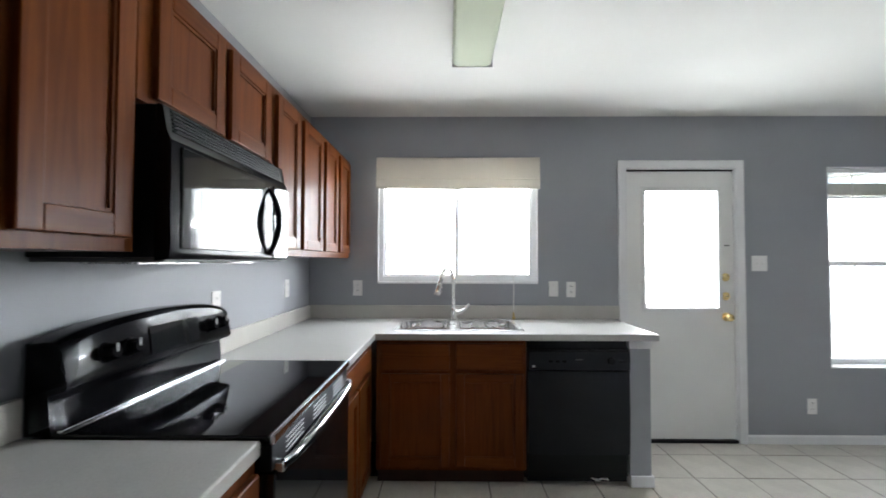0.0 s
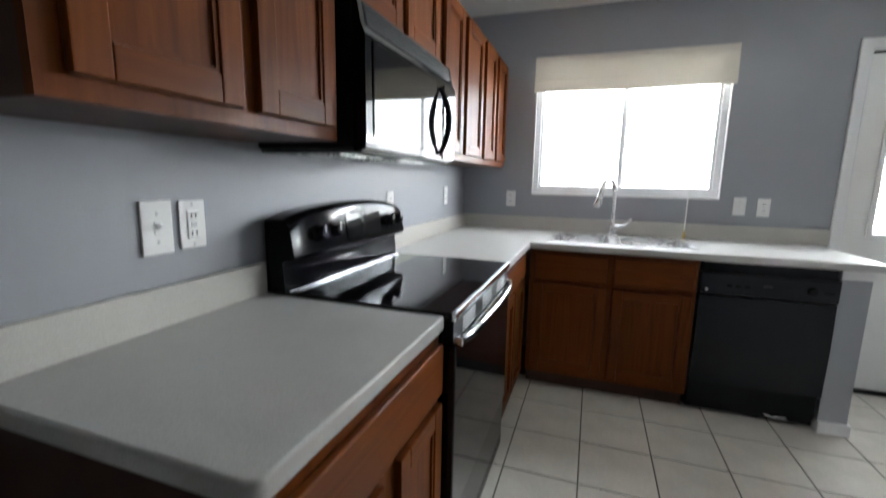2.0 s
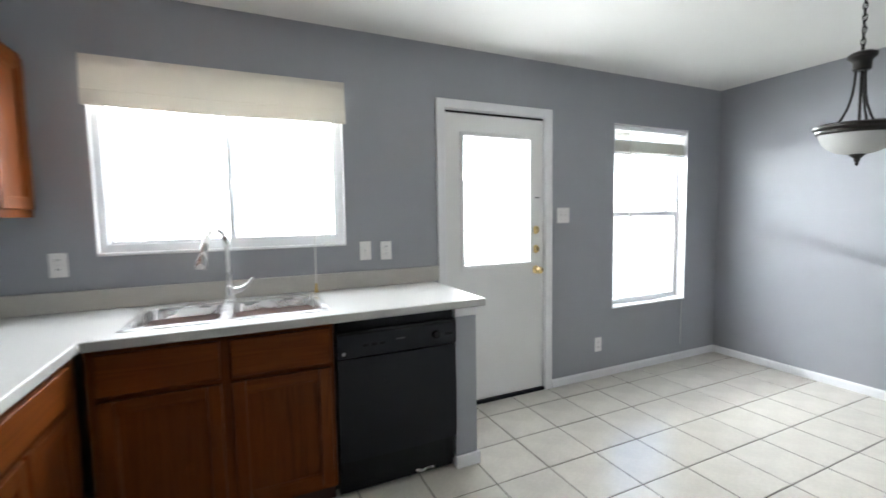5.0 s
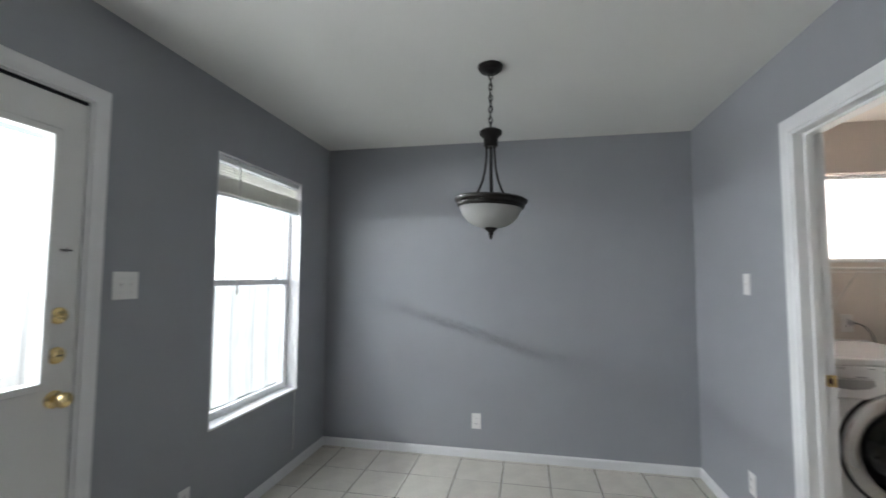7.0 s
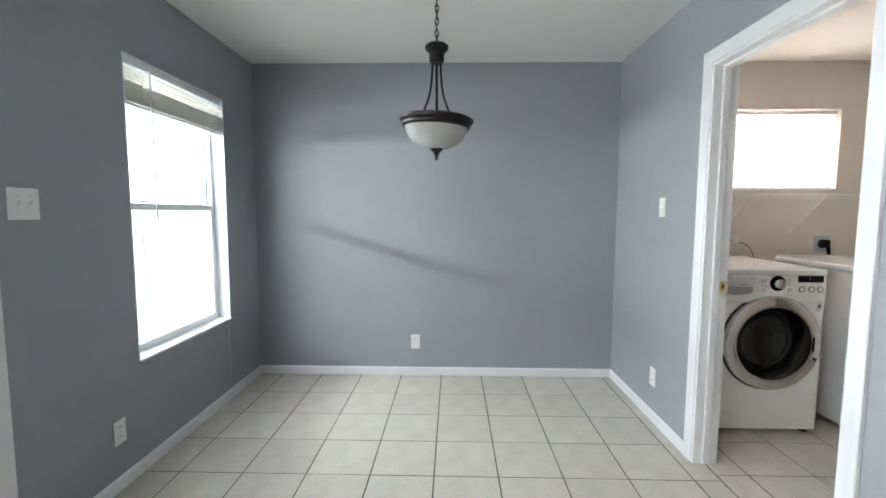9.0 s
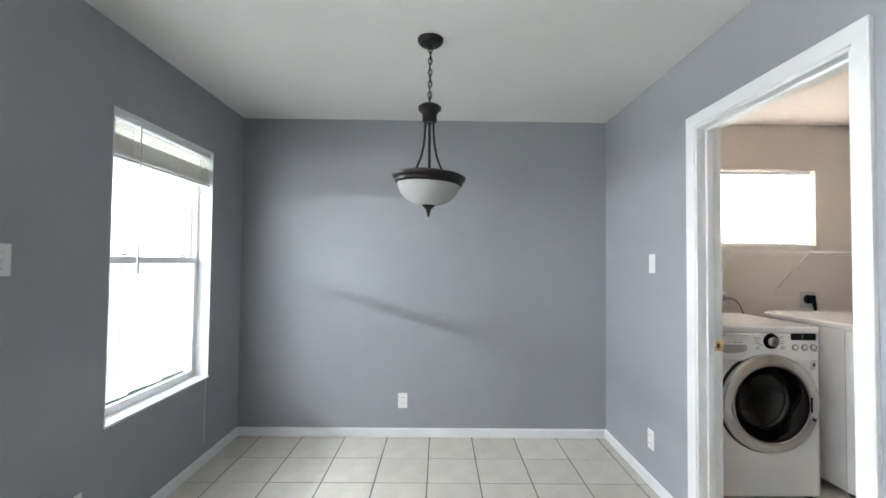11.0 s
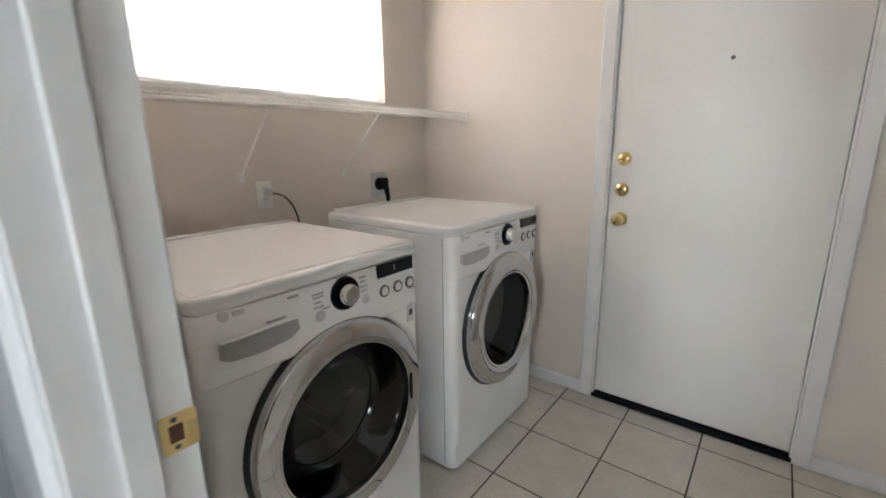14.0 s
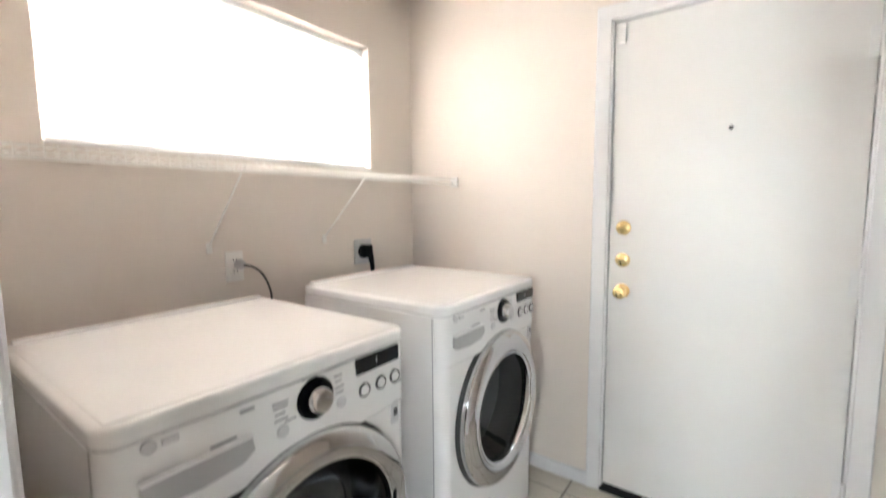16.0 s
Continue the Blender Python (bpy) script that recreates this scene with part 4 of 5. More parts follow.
# ---- switches and sockets ----
def wall_plate(m, kind, label, gangs=1):
    """A plastic cover plate that faces -y: duplex socket, toggle or rocker switch."""
    w, h = 0.070 + 0.046 * (gangs - 1), 0.115
    o = thing("socket" if kind == "duplex" else "light_switch", m, label, "wall socket" if kind == "duplex" else "light switch", "wall plates")
    p = part("plate", bx((-w / 2, -0.006, -h / 2), (w / 2, 0.0, h / 2), 0.003), PLASTIC, o)
    for g in range(gangs):
        x = (g - (gangs - 1) / 2) * 0.046
        if kind == "duplex":
            for z in (-0.022, 0.022):
                f = part("receptacle", bx((x - 0.017, -0.0085, z - 0.014), (x + 0.017, -0.005, z + 0.014), 0.002, 1), PLASTIC, o)
                for s in (-0.006, 0.006):
                    part("slot", bx((x + s - 0.0013, -0.0092, z - 0.002), (x + s + 0.0013, -0.0084, z + 0.008)), SLOT, f)
        elif kind == "gfci":
            f = part("receptacle", bx((x - 0.017, -0.0085, -0.034), (x + 0.017, -0.005, 0.034), 0.002, 1), PLASTIC, o)
            for z in (-0.021, 0.021):
                for s in (-0.006, 0.006):
                    part("slot", bx((x + s - 0.0013, -0.0092, z - 0.005), (x + s + 0.0013, -0.0084, z + 0.005)), SLOT, f)
            part("reset_button", bx((x - 0.008, -0.010, -0.006), (x + 0.008, -0.008, 0.006), 0.001, 1), APPL_G, f)
        else:
            part("collar", bx((x - 0.008, -0.0075, -0.014), (x + 0.008, -0.005, 0.014), 0.001, 1), PLASTIC, o)
            part("toggle", tube(bmesh.new(), [(x, -0.005, 0.0), (x, -0.018, 0.009)], [0.0055, 0.004], 8), PLASTIC, o)
        for z in ((0.0,) if kind == "duplex" else (-0.030, 0.030) if kind == "toggle" else (-0.048, 0.048)):
            part("screw", lathe(bmesh.new(), [(0, 0.0012), (0.0028, 0.001), (0.0032, 0)], 10, Matrix.Translation((x, -0.006, z)) @ pose(0, 0, 0, 90)), APPL_G, p)
    return o


wall_plate(pose(W, 0.803, 1.150, 0, 0, 90) @ Matrix.Scale(1.1, 4), "toggle", "white toggle switch plate above the counter")
wall_plate(pose(W, 0.897, 1.150, 0, 0, 90) @ Matrix.Scale(1.04, 4), "gfci", "white safety socket plate above the counter")
wall_plate(pose(W, 2.015, 1.150, 0, 0, 90), "duplex", "white socket plate beside the stove")
wall_plate(pose(W, 2.862, 1.165, 0, 0, 90), "duplex", "white socket plate near the kitchen corner")
wall_plate(pose(-0.735, N, 1.140), "duplex", "white socket plate under the wall cabinet")
wall_plate(pose(0.735, N, 1.137), "toggle", "white switch plate above the backsplash")
wall_plate(pose(0.866, N, 1.132), "duplex", "white socket plate above the backsplash")
wall_plate(pose(2.269, N, 1.330), "toggle", "white double switch plate beside back door", 2)
wall_plate(pose(2.636, N, 0.275), "duplex", "white socket plate low on wall under window")
wall_plate(pose(E, 2.049, 0.272, 0, 0, -90), "duplex", "white socket plate low on dining wall")
wall_plate(pose(3.372, S, 1.340, 0, 0, 180), "toggle", "white switch plate beside laundry doorway")
wall_plate(pose(3.396, S, 0.277, 0, 0, 180), "duplex", "white socket plate low beside laundry doorway")


# ---- lights ----
kl = thing("ceiling_light", Matrix.Translation((0.066, 1.635, H)), "long fluorescent ceiling light with pale acrylic lens", "ceiling light")
part("housing", bx((-0.085, -0.610, -0.035), (0.085, 0.610, -0.001), 0.003), TRIM, kl)
bm = bmesh.new()
secs = []
for y in (-0.612, 0.612):
    secs.append([bm.verts.new((x, y, z)) for x, z in ((-0.100, -0.010), (-0.100, -0.070), (-0.092, -0.095), (-0.070, -0.104), (0.070, -0.104), (0.092, -0.095), (0.100, -0.070), (0.100, -0.010))])
for k in range(7):
    bm.faces.new([secs[0][k], secs[1][k], secs[1][k + 1], secs[0][k + 1]])
part("lens", bm, LENS, kl, "pale green-white ribbed acrylic lens", smooth=50)
for y in (-0.615, 0.612):
    part("end_cap", bx((-0.102, y, -0.107), (0.102, y + 0.003, -0.001), 0.001, 1), APPL_G, kl)

pl = thing("pendant_lamp", Matrix.Translation((2.877, 1.835, 0)), "dark bronze bowl pendant with white alabaster glass", "pendant lamp")
part("canopy", lathe(bmesh.new(), [(0, 2.402), (0.012, 2.402), (0.020, 2.406), (0.050, 2.412), (0.062, 2.425), (0.064, 2.4395), (0, 2.4395)], 32), BRONZE, pl)
for k in range(10):
    z = 2.388 - 0.0285 * k
    pts = []
    for i in range(14):
        a = 2 * math.pi * i / 14
        u, v = 0.0088 * math.cos(a), 0.0185 * math.sin(a)
        pts.append((u, 0.002 * math.sin(3 * k), z + v) if k % 2 else (0.002 * math.cos(2 * k), u, z + v))
    part("chain_link", tube(bmesh.new(), pts, 0.0026, 6, True), BRONZE, pl)
part("wire", tube(bmesh.new(), [(0.004 * math.sin(2.1 * k), 0.005 * math.cos(1.7 * k), 2.405 - 0.029 * k) for k in range(11)], 0.0018, 6), BRONZE, pl)
part("hub", lathe(bmesh.new(), [(0, 2.112), (0.012, 2.112), (0.044, 2.110), (0.057, 2.100), (0.056, 2.086), (0.040, 2.070), (0.036, 2.062), (0.036, 2.030), (0.030, 2.022), (0, 2.022)], 32), BRONZE, pl)
for k in range(3):
    a = radians(90 + 120 * k + 28)
    c, s = math.cos(a), math.sin(a)
    pts = [(r * c, r * s, z) for r, z in ((0.022, 2.028), (0.024, 1.97), (0.030, 1.908), (0.044, 1.848), (0.066, 1.796), (0.092, 1.757))]
    part("arm", tube(bmesh.new(), pts, 0.0055, 10), BRONZE, pl, smooth=60)
part("stem", tube(bmesh.new(), [(0, 0, 2.028), (0, 0, 1.62)], 0.0065, 10), BRONZE, pl)
TIP = Matrix.Translation((0, 0, 1.75)) @ pose(0, 0, 0, 2.8) @ Matrix.Translation((0, 0, -1.75))
part("rim", lathe(bmesh.new(), [(0.150, 1.757), (0.168, 1.763), (0.181, 1.755), (0.179, 1.743), (0.168, 1.733), (0.166, 1.721), (0.158, 1.713), (0.150, 1.715), (0.150, 1.757)], 48, TIP), BRONZE, pl)
part("pan", lathe(bmesh.new(), [(0.007, 1.749), (0.150, 1.753), (0.150, 1.748), (0.007, 1.744)], 32, TIP), BRONZE, pl)
part("bowl", lathe(bmesh.new(), [(0.154, 1.720), (0.150, 1.702), (0.136, 1.671), (0.112, 1.645), (0.080, 1.626), (0.045, 1.617), (0.012, 1.614), (0.012, 1.617), (0.044, 1.620), (0.078, 1.630), (0.109, 1.649), (0.133, 1.675), (0.147, 1.704), (0.151, 1.720)], 40, TIP), ALABASTER, pl, "white alabaster glass bowl", smooth=60)
part("finial", lathe(bmesh.new(), [(0, 1.622), (0.030, 1.620), (0.032, 1.612), (0.020, 1.600), (0.012, 1.592), (0.013, 1.584), (0.007, 1.576), (0.008, 1.568), (0.004, 1.558), (0, 1.557)], 24), BRONZE, pl)

ll = thing("laundry_light", Matrix.Translation((2.89, -0.50, H)), "brass ceiling lamp holder with a bare white bulb", "ceiling light")
part("canopy", lathe(bmesh.new(), [(0, -0.03), (0.03, -0.03), (0.055, -0.018), (0.062, -0.0005), (0, -0.0005)], 28), BRASS, ll)
part("socket_cup", lathe(bmesh.new(), [(0.018, -0.028), (0.024, -0.05), (0.024, -0.085), (0.0, -0.085)], 20), BRASS, ll)
part("bulb", lathe(bmesh.new(), [(0.014, -0.083), (0.016, -0.095), (0.028, -0.120), (0.030, -0.135), (0.024, -0.152), (0.010, -0.162), (0, -0.163)], 20), ALABASTER, ll, smooth=60)


# ---- washer and dryer ----
def front_loader(name, m, label, category, dryer):
    """A white front loader; its front faces -x, +y is the drawer side."""
    o = thing(name, m, label, category, "laundry machines")
    hy, D, zt, R = 0.330, 0.668, 0.948, 0.262
    cy, cz, CR = -0.012, 0.556, 0.034
    bend = [(CR * math.sin(radians(a)), CR * (1 - math.cos(radians(a)))) for a in (0, 18, 36, 54, 72, 90)]
    bm = bmesh.new()
    outer, innr = [], []
    y0, y1, z0, z1 = -hy + CR, hy - CR, 0.030, 0.800
    for i in range(48):
        a = 2 * math.pi * i / 48
        c, s = math.cos(a), math.sin(a)
        k = min((y1 - cy) / c if c > 1e-9 else (y0 - cy) / c if c < -1e-9 else 9, (z1 - cz) / s if s > 1e-9 else (z0 - cz) / s if s < -1e-9 else 9)
        py, pz = cy + k * c, cz + k * s
        outer.append(bm.verts.new((0, py, pz)))
        innr.append(bm.verts.new((0, cy + R * c, cz + R * s)))
    for i in range(48):
        j = (i + 1) % 48
        bm.faces.new([outer[i], outer[j], innr[j], innr[i]])
    for i in range(48):
        j = (i + 1) % 48
        p, q = outer[i].co, outer[j].co
        if abs(p.y - q.y) > 1e-5 and abs(p.z - q.z) > 1e-5:
            yy = p.y if abs(abs(p.y) - hy + CR) < 1e-5 else q.y
            zz = p.z if abs(p.z - z0) < 1e-5 or abs(p.z - z1) < 1e-5 else q.z
            cv = bm.verts.new((0, yy, zz))
            bm.faces.new([outer[i], cv, outer[j]])
    for sg in (-1, 1):
        cols = [[bm.verts.new((x, sg * (hy - CR + y), z)) for z in (z0, z1)] for y, x in bend]
        for p, q in zip(cols, cols[1:]):
            bm.faces.new([p[0], q[0], q[1], p[1]])
    part("front_panel", bm, APPL, o, smooth=30)
    bm = bmesh.new()
    for side in (-hy, hy):
        box(bm, (CR, side - 0.003 * (side > 0), 0.030), (D, side + 0.003 * (side < 0), zt), 0.001, 1)
    box(bm, (D - 0.004, -hy, 0.03), (D, hy, zt))
    box(bm, (CR, -hy, 0.030), (D, hy, 0.034))
    part("cabinet", bm, APPL, o)
    bm = bx((-0.006, -hy - 0.002, zt), (D, hy + 0.002, 0.986))
    up = [e for e in bm.edges if all(v.co.x < 0 for v in e.verts) and abs(e.verts[0].co.z - e.verts[1].co.z) > 0.01]
    bmesh.ops.bevel(bm, geom=up, offset=CR + 0.004, segments=6, profile=0.5, affect="EDGES")
    bevelled(part("top", bm, APPL, o), 0.012, 4, 50)
    part("top_inset", bx((0.016, -hy + 0.014, 0.9862), (D - 0.016, hy - 0.014, 0.9880), 0.001, 1), APPL, o)
    bm = bmesh.new()
    secs = []
    edge = [(hy - CR + y, x) for y, x in bend]
    line = [(-y, x) for y, x in reversed(edge)] + [((hy - CR) * (i / 6 - 1), 0) for i in range(1, 12)] + edge
    for y, xo in line:
        u, zb = y / (hy - CR), 0.792
        xf = xo - 0.010 * max(0, 1 - u * u)
        secs.append([bm.verts.new((x, y, z)) for x, z in ((CR + 0.002, 0.7915), (xf - 0.001, zb), (xf - 0.005, zb + 0.005), (xf - 0.002, 0.930), (xf + 0.004, zt), (CR + 0.002, zt))])
    for a, b in zip(secs, secs[1:]):
        for k in range(5):
            bm.faces.new([a[k], b[k], b[k + 1], a[k + 1]])
    bm.faces.new(secs[0]), bm.faces.new(secs[-1])
    cp = part("control_panel", bm, APPL, o, smooth=30)
    F = -0.012
    # drawer pull
    bm = bmesh.new()
    pts = [(0.285, 0.886), (0.110, 0.884), (0.105, 0.858), (0.130, 0.842), (0.200, 0.836), (0.270, 0.842), (0.287, 0.852)]
    fr = [bm.verts.new((-0.0135, y, z)) for y, z in pts]
    bk = [bm.verts.new((0.010, y, z)) for y, z in pts]
    bm.faces.new(fr)
    for i in range(len(pts)):
        j = (i + 1) % len(pts)
        bm.faces.new([fr[i], fr[j], bk[j], bk[i]])
    part("drawer_pull", bm, PULL, cp, "light grey recessed drawer pull")
    part("drawer_lip", bx((-0.018, 0.108, 0.884), (0.0, 0.288, 0.890), 0.002, 1), APPL, cp)
    mx = pose(0, 0, 0, 0, -90, 0)
    at = lambda y, z: Matrix.Translation((F, y, z)) @ mx
    dial = part("dial_ring", lathe(bmesh.new(), [(0.026, 0.004), (0.030, 0.010), (0.042, 0.008), (0.045, 0.0), (0.026, 0.0)], 36, at(-0.030, 0.905)), BLACK, cp, "glossy black dial ring")
    part("dial_knob", lathe(bmesh.new(), [(0, 0.034), (0.022, 0.033), (0.026, 0.028), (0.028, 0.006), (0.028, 0.002)], 36, at(-0.030, 0.905)), CHROME, dial, "silver turning knob")
    part("display", bx((F - 0.003, -0.145, 0.912), (F + 0.006, -0.288, 0.950), 0.002, 1), BLACKGLASS, cp, "dark display window")
    part("display_digit", bx((F - 0.0036, -0.207, 0.926), (F - 0.003, -0.209, 0.942)), SMOKE, cp)
    for y in (-0.168, -0.222, -0.272):
        b = part("button", lathe(bmesh.new(), [(0, 0.006), (0.011, 0.006), (0.013, 0.003)], 24, at(y, 0.872)), APPL, cp)
        part("button_ring", lathe(bmesh.new(), [(0.0135, 0.004), (0.0165, 0.0045), (0.0175, 0.0), (0.0135, 0.0)], 24, at(y, 0.872)), DARKGREY, b)
    for y, z in ((0.048, 0.868), (-0.098, 0.870)):
        part("button", lathe(bmesh.new(), [(0, 0.005), (0.012, 0.005), (0.014, 0.0)], 20, at(y, z)), APPL_G, cp)
    for y, z, w in ((0.050, 0.925, 0.034), (0.050, 0.917, 0.030), (0.052, 0.904, 0.022), (0.050, 0.892, 0.030), (0.030, 0.884, 0.026), (-0.092, 0.932, 0.022), (-0.092, 0.920, 0.018), (-0.094, 0.906, 0.026), (-0.094, 0.894, 0.022), (-0.020, 0.958 - 0.006, 0.036), (0.160, 0.897, 0.044), (0.115, 0.937, 0.026), (-0.285, 0.852, 0.030)):
        part("print_bar", bx((F - 0.0014, y - w / 2, z - 0.0022), (F + 0.004, y + w / 2, z + 0.0022)), PRINT, cp)
    part("logo_disc", lathe(bmesh.new(), [(0, 0.0012), (0.011, 0.0012), (0.011, -0.006)], 20, Matrix.Translation((-0.004, 0.268, 0.937)) @ mx), APPL_G, cp)
    part("logo_bar", bx((-0.007, 0.250, 0.932), (0.004, 0.226, 0.942)), APPL_G, cp)
    part("energy_label", bx((-0.0065, -0.268, 0.742), (0.006, -0.292, 0.802), 0.0005, 1), APPL_G, o, "grey sticker")
    part("label_print", bx((-0.0072, -0.273, 0.762), (-0.006, -0.287, 0.782)), DARKGREY, o)
    part("sticker", bx((-0.003, 0.270, 0.802), (0.0, 0.245, 0.812)), PRINT, o)
    # door
    dm = Matrix.Translation((0, cy, cz)) @ mx
    ring = [(0.272, 0.026), (0.274, 0.030), (0.270, 0.036), (0.256, 0.044), (0.232, 0.050), (0.210, 0.048), (0.200, 0.040), (0.194, 0.016)] if dryer else \
        [(0.272, 0.026), (0.2745, 0.031), (0.271, 0.036), (0.262, 0.0385), (0.244, 0.0415), (0.225, 0.0440), (0.219, 0.0430), (0.215, 0.036), (0.211, 0.016)]
    door = part("door_ring", lathe(bmesh.new(), ring, 96, dm), RING, o, "broad bright chrome door ring", smooth=40)
    part("door_edge", lathe(bmesh.new(), [(0.262, -0.006), (0.274, -0.004), (0.276, 0.020), (0.273, 0.030)], 72, dm), RING, door)
    part("inner_trim", lathe(bmesh.new(), [(0.200, 0.036), (0.201, 0.042), (0.193, 0.040), (0.188, 0.020)] if dryer else [(0.217, 0.036), (0.2175, 0.0415), (0.213, 0.0405), (0.209, 0.022)], 72, dm), CHROME, door)
    part("handle_notch", bx((-0.0470, cy - (0.198 if dryer else 0.215), cz - 0.045), (-0.030, cy - (0.212 if dryer else 0.226), cz + 0.045), 0.005), BLACK if not dryer else RING, door)
    if dryer:
        gl = part("door_glass", lathe(bmesh.new(), [(0.194, 0.020), (0.193, 0.025), (0.150, 0.030), (0.080, 0.034), (0, 0.035)], 56, dm), TINT, door, "smoked door glass", smooth=60)
    else:
        gl = part("door_glass", lathe(bmesh.new(), [(0.211, 0.026), (0.197, 0.006), (0.176, -0.048), (0.150, -0.082), (0.07, -0.098), (0, -0.100)], 56, dm), TINT, door, "dark bowl-shaped door glass", smooth=60)
        # Chrome ring added at the bowl to give the drum ring's bright highlight.
        part("highlight_ring", lathe(bmesh.new(), [(0.1585, -0.066), (0.1605, -0.070), (0.1585, -0.074), (0.1565, -0.070), (0.1585, -0.066)], 64, dm), CHROME, door, "thin chrome ring put in for the drum ring's highlight", smooth=60)
    gl.visible_shadow = False
    # Dark ring stands for the shadow the proud door leaves on the front.
    part("gap_shade_ring", lathe(bmesh.new(), [(0.262, 0.0005), (0.284, 0.0005), (0.285, 0.004), (0.2775, 0.014), (0.270, 0.016)], 72, dm), RUBBER, o, "dark ring put in for the shade behind the door ring", smooth=60)
    part("gasket", lathe(bmesh.new(), [(0.262, -0.001), (0.240, -0.020), (0.205, -0.030), (0.196, -0.060), (0.205, -0.10), (0.232, -0.12)], 56, dm), RUBBER, o, smooth=60)
    drum = part("drum", lathe(bmesh.new(), [(0.232, -0.11), (0.250, -0.14), (0.250, -0.46), (0.235, -0.48), (0.10, -0.485), (0.0, -0.47)], 48, dm), DRUM if not dryer else APPL_G, o, smooth=60)
    for k in range(3):
        a = radians(30 + 120 * k)
        part("drum_fin", bx((0.16, -0.018, 0.205), (0.44, 0.018, 0.249), 0.010), DRUM if not dryer else APPL_G, drum).matrix_local = Matrix.Translation((0, cy, cz)) @ pose(0, 0, 0, math.degrees(a), 0, 0)
    for side in (-hy, hy):
        part("side_seam", bx((0.040, side - 0.0006, 0.040), (0.044, side + 0.0006, zt - 0.004)), PRINT, o)
    part("rear_strip", bx((D - 0.030, -hy + 0.02, 0.984), (D - 0.004, hy - 0.02, 0.996), 0.004), APPL, o)
    part("service_flap", bx((-0.001, 0.165, 0.060), (0.006, 0.318, 0.135), 0.002, 1), APPL, o)
    for x in (0.05, D - 0.05):
        for y in (-hy + 0.05, hy - 0.05):
            part("foot", lathe(bmesh.new(), [(0, 0), (0.024, 0), (0.024, 0.010), (0.012, 0.014), (0.012, 0.034)], 16, Matrix.Translation((x, y, 0))), RUBBER, o)
    return o


front_loader("washing_machine", pose(3.234, -0.086, 0), "white front-loading washing machine with chrome ring door", "washing machine", False)
front_loader("clothes_dryer", pose(3.240, -0.927, 0) @ Matrix.Diagonal((1, 1, 1.012, 1)), "white front-loading clothes dryer with smoked glass door", "clothes dryer", True)

# ---- laundry shelf and sockets ----
sh = thing("wire_shelf", Matrix.Translation((0, 0, 1.440)), "white coated wire shelf on diagonal wall braces", "wire shelf")
XS0, XS1, YS0, YS1 = 3.792, 4.094, LS + 0.004, LN - 0.004
for x, z in ((XS0, 0), (XS0, -0.028), (3.90, -0.004), (4.00, -0.004), (XS1, 0.0)):
    part("rail", tube(bmesh.new(), [(x, YS0, z), (x, YS1, z)], 0.0030, 8), CORD, sh)
bm = tube(bmesh.new(), [(XS1, 0, 0.004), (XS0, 0, 0.004), (XS0 - 0.003, 0, 0.0), (XS0 - 0.003, 0, -0.030)], 0.0014, 6)
wire = part("wire", bm, CORD, sh)
wire.location = (0, YS0 + 0.012, 0)
k = 1
while YS0 + 0.012 + 0.0254 * k < YS1 - 0.005:
    w = new("wire", wire.data)
    w.parent, w.location = sh, (0, YS0 + 0.012 + 0.0254 * k, 0)
    k += 1
for y, yw in ((-0.318, -0.334), (-0.845, -0.851)):
    b = part("brace", tube(bmesh.new(), [(XS0 + 0.002, y, -0.004), (XS1 - 0.004, yw, -0.275), (XS1 - 0.001, yw, -0.300)], 0.0034, 8), CORD, sh)
    part("brace_foot", bx((XS1 - 0.004, yw - 0.010, -0.305), (XS1 + 0.0055, yw + 0.010, -0.265), 0.002, 1), CORD, b)
for y in (YS0, YS1):
    part("end_bracket", bx((XS0 - 0.012, y - 0.004, -0.040), (XS0 + 0.030, y + 0.006, 0.012), 0.003), PLASTIC, sh)
    part("bracket_screw", lathe(bmesh.new(), [(0, 0.004), (0.004, 0.003), (0.005, 0)], 10, Matrix.Translation((XS0 + 0.018, y + (0.006 if y < 0 else -0.004), -0.02)) @ pose(0, 0, 0, -90 if y < 0 else 90)), DARKGREY, sh)
for k in range(6):
    part("wall_clip", bx((XS1 - 0.008, -1.30 + 0.29 * k, -0.006), (E - 0.001, -1.285 + 0.29 * k, 0.010), 0.002, 1), PLASTIC, sh)

so = wall_plate(pose(E, -0.425, 1.078, 0, 0, -90), "duplex", "white socket plate behind the washing machine")
pg = thing("washer_plug", Matrix.Translation((E, -0.440, 1.083)), "grey plug and power cord of the washing machine", "power cord")
part("plug", lathe(bmesh.new(), [(0, 0.046), (0.010, 0.045), (0.015, 0.034), (0.021, 0.014), (0.021, 0.009)], 18, pose(0, 0, 0, 0, -90, 0)), APPL_G, pg)
part("cord", tube(bmesh.new(), arc((-0.044, 0, 0), (-0.105, -0.045, 0.0), (-0.120, -0.060, -0.110), 12) + [Vector((-0.12, -0.062, -0.35)), Vector((-0.08, -0.06, -0.80))], 0.0042, 8), DARKGREY, pg, smooth=60)
dp = thing("dryer_socket", pose(E, -1.090, 1.076, 0, 0, -90), "square grey dryer socket plate on the wall", "wall socket")
part("plate", bx((-0.058, -0.007, -0.062), (0.058, 0, 0.062), 0.003), APPL_G, dp)
part("face", lathe(bmesh.new(), [(0, 0.012), (0.034, 0.011), (0.036, 0.006)], 24, pose(0, 0, 0, 90)), BLACKMATT, dp)
dg = thing("dryer_plug", pose(E - 0.0125, -1.090, 1.076, 0, 0, -90), "chunky black dryer plug with hanging cord", "power cord")
